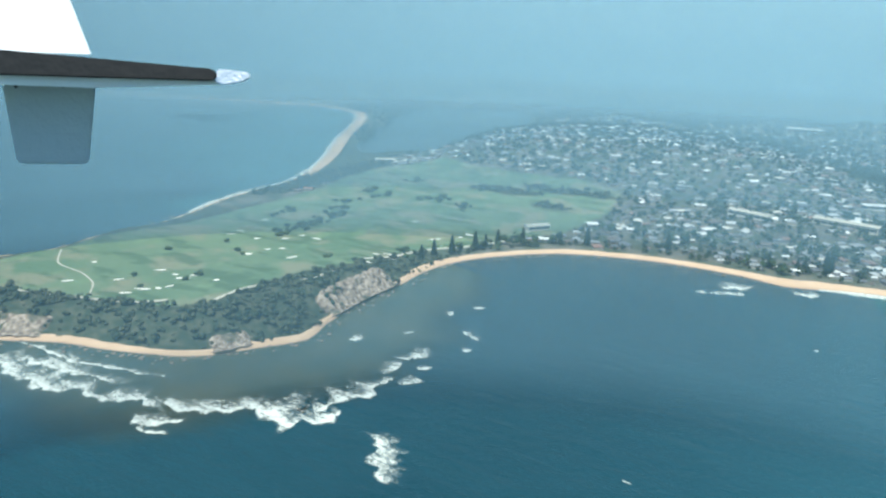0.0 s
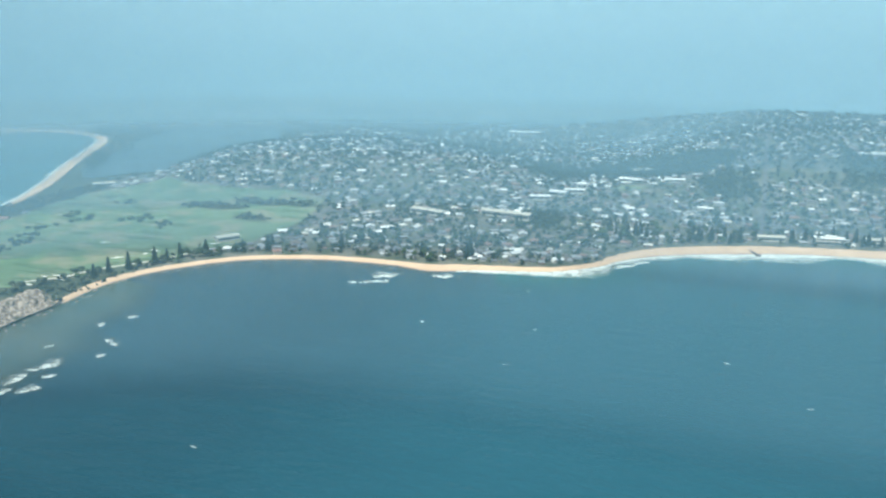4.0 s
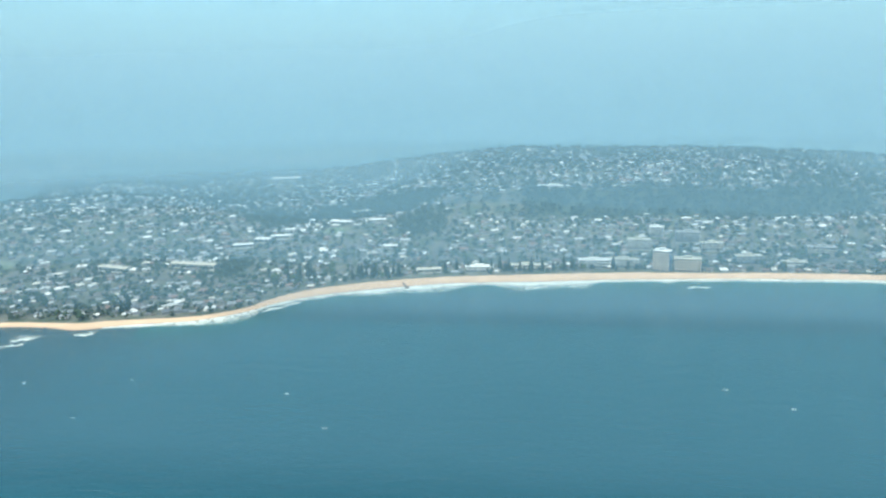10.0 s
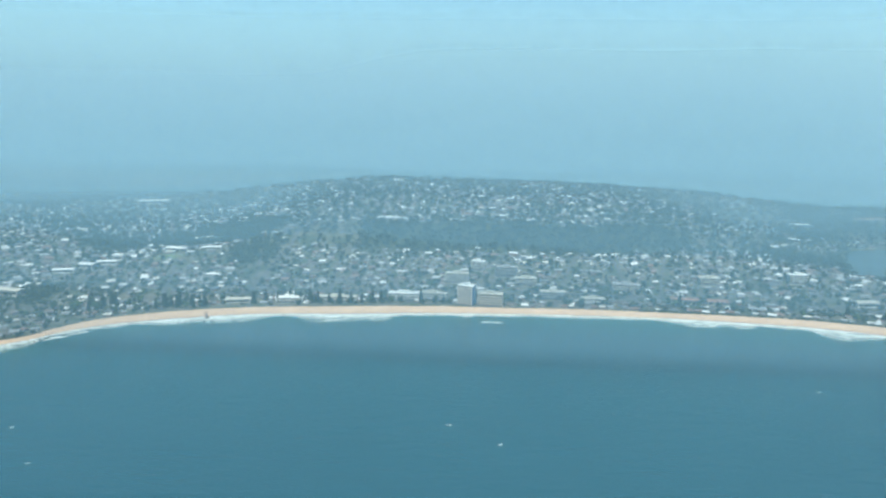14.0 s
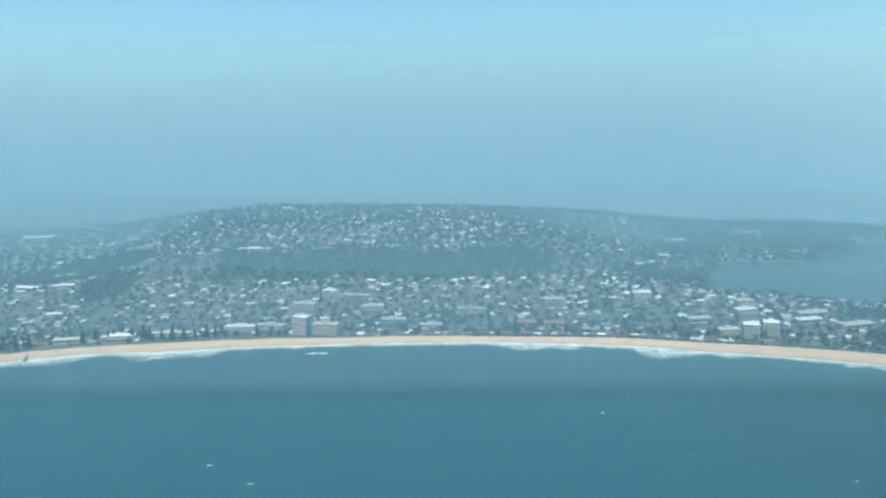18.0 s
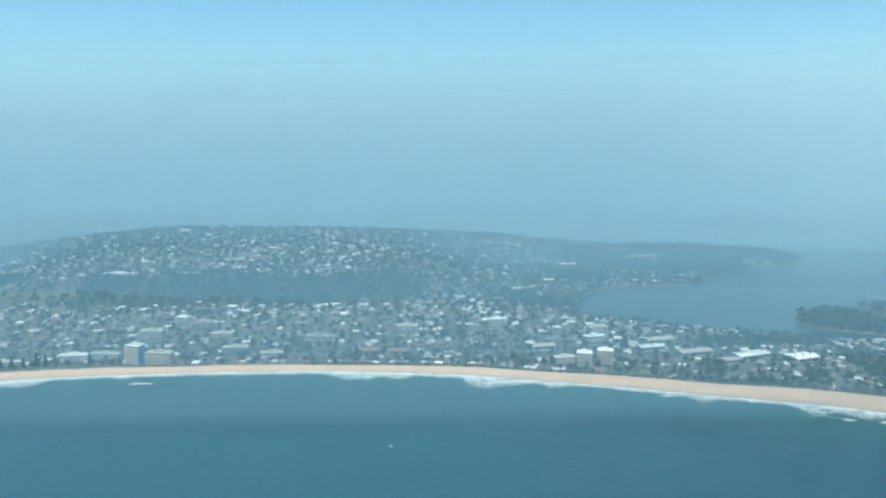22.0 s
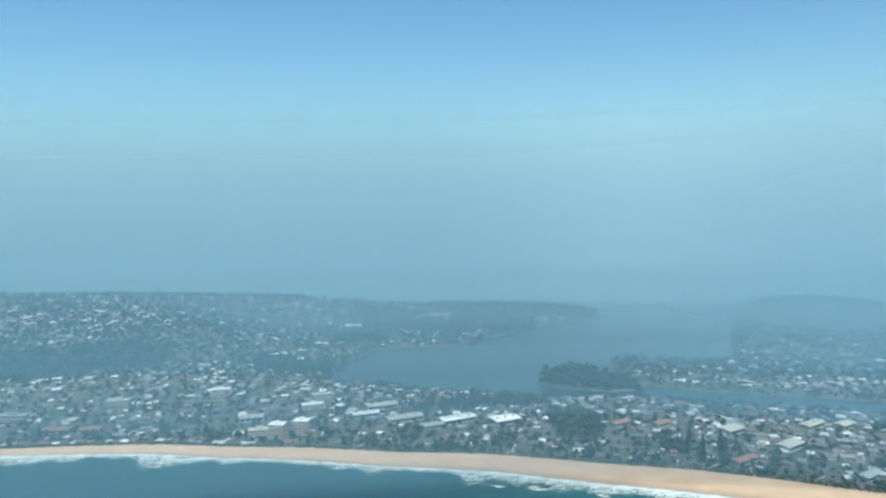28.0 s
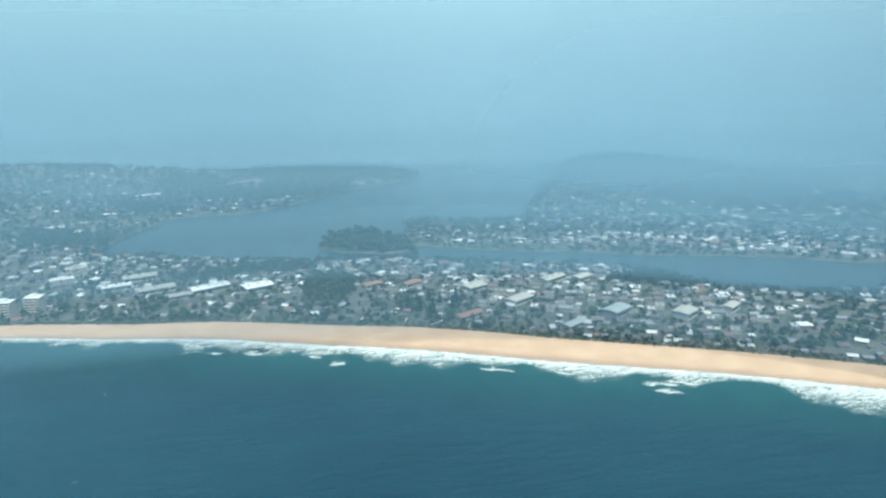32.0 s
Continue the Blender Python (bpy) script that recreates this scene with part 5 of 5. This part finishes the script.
for pts, width in [([(-500, 148), (-440, 158), (-392, 168), (-362, 172), (-329, 178), (-304, 185), (-270, 193)], 14), ([(-288, 178), (-276, 179), (-264, 190)], 14),
                   ([(-292, 194), (-269, 200), (-258, 207), (-238, 222)], 12), ([(-258, 207), (-241, 215), (-223, 217), (-217, 224), (-219, 240)], 22), ([(-226, 226), (-221, 246), (-218, 261), (-214, 284)], 13),
                   ([(-219, 280), (-220, 291), (-221, 301)], 10), ([(-209, 276), (-203, 284), (-199, 288)], 7), ([(-228, 299), (-221, 309), (-211, 312)], 9), ([(-210, 295), (-205, 304)], 7),
                   ([(-420, 188), (-385, 193), (-359, 195), (-342, 201), (-322, 207), (-299, 213)], 4.5),
                   ([(-400, 180), (-370, 184), (-340, 190), (-312, 200)], 10), ([(-279, 174), (-269, 173), (-259, 179)], 3.5), ([(-268, 304), (-264, 308), (-259, 313)], 7), ([(-222, 356), (-212, 352), (-203, 350)], 6),
                   ([(-240, 370), (-241, 380)], 5), ([(-236, 391), (-228, 398)], 5), ([(-118, 519), (-108, 526), (-97, 537)], 11), ([(-72, 560), (-50, 566)], 9), ([(-114, 538), (-106, 547), (-99, 541)], 13), ([(-128, 520), (-119, 524)], 8),
                   ([(-40, 580), (0, 596), (40, 618)], 7), ([(60, 630), (85, 652), (105, 676)], 8), ([(-560, 395), (-556, 380)], 5), ([(-640, 640), (-655, 690)], 7),
                   ([(-205, 330), (-199, 336)], 4), ([(-246, 330), (-241, 338)], 4)]:
    wave(pts, width)
for pts, width in [([(-192, 232), (-180, 225), (-168, 216), (-156, 206)], 13), ([(-189, 231), (-177, 224), (-163, 214)], 8)]:
    wave(pts, width, "patch of white foam seaward of the reef", 0.8)
for n in range(26):
    q = random.Random(100 + n)
    x, y = q.uniform(-150, 1100), q.uniform(230, 620)
    wave([(x, y), (x + q.uniform(1.5, 3.5), y + q.uniform(-0.5, 0.5)), (x + q.uniform(4, 6), y + q.uniform(-1, 1))], q.uniform(0.8, 1.6), "small whitecap on the open sea")

gx = thing("stone_groyne", "dark stone outfall reaching into the surf", "groyne", at=pose(188, 733, 0.2, 0, 0, 25))
part("wall", box_mesh("wall", -1.2, 1.2, -9, 9, -1.5, 1.6, M_ROCK, 0.3), gx)
part("end_block", box_mesh("end_block", -1.8, 1.8, -11, -8.6, -1.5, 2.2, M_ROCK, 0.3), gx)
rock_bits = []
for n in range(420):
    q = random.Random(900 + n)
    k = q.choice([i for i in range(len(SHORE)) if SHORE[i, 2] < 8.5 and -580 < SHORE[i, 0] < 80 and SHORE[i, 1] < 640])
    o = q.uniform(-7, 2)
    rock_bits.append((q.randrange(4), SHORE[k, 0] + SHORE_N[k, 0] * o + q.uniform(-4, 4), SHORE[k, 1] + SHORE_N[k, 1] * o + q.uniform(-4, 4), 0.1, q.uniform(0, 6), q.uniform(0.4, 1.5)))
scatter("shore_rocks", [[(*blob_data(0, 0, 0, 1.0, 0.5, random.Random(s)), 0)] for s in range(4)], rock_bits, [M_ROCK], "dark wet rocks along the waterline", "rocks")



# ---- eroded cliff faces on the headland ----
def cliff(y0, y1, x_min, height, depth, label):
    """A gullied rock face swept along the back of the sand."""
    k = [i for i in range(len(BACK)) if y0 < BACK[i, 1] < y1 and x_min < BACK[i, 0] < -270]
    line = resample([(*BACK[i], 0) for i in k], 1.2)
    n = normals(line)
    if n[len(n) // 2][0] > 0:
        n = -n
    m, rows = len(line), 13
    u = np.linspace(0, 1, m)
    taper = np.clip(np.minimum(u, 1 - u) * 7, 0, 1) ** 0.6
    along = np.cumsum(np.r_[0, np.hypot(*np.diff(line[:, :2], axis=0).T)])
    v = []
    for r in range(rows):
        s = r / (rows - 1)
        g = np.abs(np.sin(along * 0.42 + 2.2 * smooth_noise(along, along * 0 + 40 * s, 9, 41))) * 3.2 + smooth_noise(along, along * 0 + 60 * s, 3.0, 42) * 2.0
        top = height * (0.95 + 0.2 * smooth_noise(along, along * 0, 12, 43))
        d = depth * s - 4.8 + g * (0.35 + 0.9 * s * (1 - 0.5 * s)) * taper + (1 - taper) * 5.0
        z = 2.3 + top * (s * s * (3 - 2 * s)) * (0.35 + 0.65 * taper) - (1 - taper) * 1.5
        v.append(np.c_[line[:, :2] + n * d[:, None], z])
    v = np.stack(v, 1).reshape(-1, 3)
    return tagged(new("cliff", fast_mesh("cliff", v, grid_faces(m, rows), M_CLIFF, False)), label, "cliff", kind="structure")


cliff(312, 404, -330, 11.5, 15, "eroded grey and cream rock face above the shore")
cliff(242, 272, -330, 4.2, 12, "low pinkish rock outcrop above the shore")
cliff(183, 207, -450, 6, 16, "grey-brown slumped cliff above the sand")

# scrub on the dunes behind the northern beach
dune_t = []
DUNE_ROW = [i for i in range(len(BACK)) if 640 < BACK[i, 0] < 1700 and BACK[i, 1] > 380]
for n in range(2600):
    q = random.Random(5000 + n)
    k = q.choice(DUNE_ROW)
    o = q.uniform(2, 15) * (1 if SHORE[k, 0] > 1000 else 0.3)
    x, y = BACK[k, 0] + SHORE_N[k, 0] * o + q.uniform(-4, 4), BACK[k, 1] + SHORE_N[k, 1] * o + q.uniform(-2, 2)
    if off_road(x, y, 2.5) and free(x, y, 10):
        dune_t.append((q.randrange(6), x, y, ground_z(x, y) - 0.3, q.uniform(0, 6.28), q.uniform(0.35, 0.85)))
scatter("dune_scrub", BUSHES, dune_t, [M_SCRUB], "low dune scrub behind the sand", "scrub", True)

for n, x in enumerate((1010, 1150, 1205, 1252, 1290, 1318, 1345, 1390, 1440, 1490, 1545, 905, 830)):
    road("path", [inland(x, -1), inland(x + 3, 9), inland(x + 5, 23)], 1.7, M_TRACK, "narrow sandy path through the dunes", "path", 0.4)
for n in range(16):
    q = random.Random(700 + n)
    k = q.choice([i for i in range(len(SHORE)) if (250 if n % 4 == 0 else 1150) < SHORE[i, 0] < 1700 and SHORE[i, 1] > 250])
    o, h = q.uniform(-40, -20), q.randint(2, 4)
    pts = [tuple(SHORE[i, :2] + SHORE_N[i] * (o + q.uniform(-2, 2))) for i in (k + h, k + h // 2, k)] if k + h < len(SHORE) else []
    if pts:
        wave(pts, q.uniform(5, 9), "white wave breaking off the beach")

# low concrete walk round the rocky point
wall = thing("seawall", "pale concrete walkway round the rocky point", "seawall", at=pose(0, 0, 0))
for a, b in zip([(26, 631), (44, 641), (55, 655), (60, 672), (66, 690)], [(44, 641), (55, 655), (60, 672), (66, 690), (76, 702)]):
    d = math.hypot(b[0] - a[0], b[1] - a[1])
    ob = part("wall_segment", box_mesh("wall_segment", -1.1, 1.1, 0, d, -1.5, 2.3, M_GREY, 0.1), wall)
    ob.matrix_basis = pose(a[0], a[1], 0, 0, 0, -math.degrees(math.atan2(b[0] - a[0], b[1] - a[1])))

# ---- tail of the aircraft beside the first place of the camera ----
def tail():
    base = pose(*PATH[0][1:])
    d, f = 6.0, 784 / math.tan(radians(61.4 / 2))

    def at(px, py, back=0.0):
        k = (d + back) / f
        return ((px - 784) * k, (441 - py) * k, -(d + back))

    M_BODY = plain("white_aircraft_paint", (0.72, 0.74, 0.74), 0.35, 0.08, 3.0, 0.5)
    M_BOOT = plain("black_rubber_boot", (0.010, 0.011, 0.012), 0.6, 0.1, 1.0, 0.2)
    # darker than the white body: the tailplane's shade put into the fin's colour
    M_SHADED = plain("fin_paint_with_shade", (0.34, 0.39, 0.40), 0.45, 0.1, 2.0, 0.4)
    M_TIP = plain("bare_metal", (0.62, 0.63, 0.64), 0.3, 0.1, 4.0, 0.5, 0.8)
    ob = thing("aircraft_tail", "white aircraft tailplane with black leading edge and fins", "aircraft tail")

    def slab(name, outline, thick, material, label="", start=0.0):
        m = len(outline)
        v = [at(x, y, start) for x, y in outline] + [at(x, y, start + thick) for x, y in outline]
        fc = [tuple(range(m))[::-1], tuple(range(m, 2 * m))] + [(i, (i + 1) % m, m + (i + 1) % m, m + i) for i in range(m)]
        me = mesh_from(name, v, fc, material)
        bm = bmesh.new()
        bm.from_mesh(me)
        bmesh.ops.recalc_face_normals(bm, faces=bm.faces[:])
        bmesh.ops.bevel(bm, geom=bm.edges[:], offset=0.012, segments=2, affect='EDGES')
        bm.to_mesh(me)
        bm.free()
        return part(name, me, ob, label)

    slab("deicing_boot", [(-260, 62), (0, 88), (200, 106), (375, 122), (386, 132), (378, 144), (200, 139), (0, 133), (-260, 120)], 0.10, M_BOOT, "black rubber leading edge")
    slab("stabiliser", [(-260, 100), (0, 110), (375, 130), (400, 150), (170, 156), (0, 150), (-260, 146)], 0.75, M_BODY, "white underside", 0.105)
    slab("tip_cap", [(384, 122), (440, 128), (444, 138), (430, 146), (395, 152), (380, 144)], 0.5, M_TIP, "bare metal tip", 0.01)
    slab("lower_fin", [(4, 152), (30, 285), (40, 290), (150, 291), (158, 284), (170, 142), (90, 138)], 0.06, M_SHADED, "fin below the tailplane, darkened in colour for shade", 0.66)
    slab("upper_fin", [(-120, -220), (60, -220), (124, 0), (162, 98), (-60, 92), (-110, 60)], 0.08, M_BODY, "sunlit white fin above", 0.32)
    for x, y in ((28, 153), (112, 152)):
        slab("hinge_bolt", [(x - 4, y - 3), (x + 4, y - 3), (x + 4, y + 4), (x - 4, y + 4)], 0.03, M_BOOT, "", 0.27)
    ob.matrix_basis = base
    return ob


tail()


# ---- wing of the aircraft, as it stands ahead of the seat over the middle of the beach ----
def wing():
    row = [r for r in PATH if r[0] == 20.0][0]
    f = 784 / math.tan(radians(61.4 / 2))

    def at(px, py, lift=0.0):
        d = 9.9 - 1.6 * (px - 1065) / 480
        return ((px - 784) * d / f, (441 - py) * d / f + lift, -d)

    M_SKIN = plain("white_wing_paint", (0.62, 0.64, 0.64), 0.4, 0.1, 3.0, 0.5)
    M_FLAP = plain("grey_flap_paint", (0.16, 0.19, 0.21), 0.5, 0.2, 4.0, 0.4)
    M_SEAM = plain("black_seam_sealant", (0.02, 0.022, 0.025), 0.6, 0.2, 6.0, 0.3)
    ob = thing("aircraft_wing", "white aircraft wing tip with dark seams and grey flap", "aircraft wing")

    def plate(name, outline, deep, thick, material, label=""):
        """A plate lying along the wing, deep metres away from the eye."""
        m = len(outline)
        v = [at(x, y) for x, y in outline]
        v = [(x, y, z + 0.5 * thick) for x, y, z in v] + [(x, y + 0.10 * deep, z - deep) for x, y, z in v]
        fc = [tuple(range(m))[::-1], tuple(range(m, 2 * m))] + [(i, (i + 1) % m, m + (i + 1) % m, m + i) for i in range(m)]
        me = mesh_from(name, v, fc, material)
        bm = bmesh.new()
        bm.from_mesh(me)
        bmesh.ops.recalc_face_normals(bm, faces=bm.faces[:])
        bmesh.ops.bevel(bm, geom=bm.edges[:], offset=0.004, segments=1, affect='EDGES')
        bm.to_mesh(me)
        bm.free()
        return part(name, me, ob, label)

    plate("wing_panel", [(1086, 39), (1235, 1), (1330, -26), (1480, -60), (1480, -12), (1300, 28), (1250, 34), (1180, 38), (1110, 41)], 0.10, 0.0, M_SKIN, "white underside in shade")
    plate("leading_edge", [(1064, 42), (1232, -4), (1330, -34), (1480, -70), (1480, -60), (1330, -25), (1235, 2), (1088, 39)], 0.06, 0.03, M_SKIN, "sunlit white upper edge")
    plate("seam", [(1108, 39), (1160, 28), (1161, 30), (1120, 41)], 0.02, 0.03, M_SEAM)
    plate("seam", [(1160, 37), (1240, 20), (1330, -2), (1330, 2), (1240, 24), (1166, 40)], 0.02, 0.03, M_SEAM)
    plate("seam", [(1110, 40), (1180, 37), (1250, 33), (1298, 27), (1298, 29), (1250, 35), (1180, 39), (1110, 42)], 0.02, 0.03, M_SEAM)
    plate("flap", [(1310, 14), (1345, 3), (1470, -16), (1450, 0), (1412, 9), (1372, 20), (1340, 25), (1306, 29)], 0.08, 0.05, M_FLAP, "dark grey flap")
    plate("flap_bracket", [(1303, 20), (1312, 10), (1330, 5), (1330, 9), (1315, 14), (1309, 22), (1312, 27), (1306, 29)], 0.05, 0.09, M_SEAM, "black curved flap bracket")
    ob.matrix_basis = pose(*row[1:])
    return ob


wing()
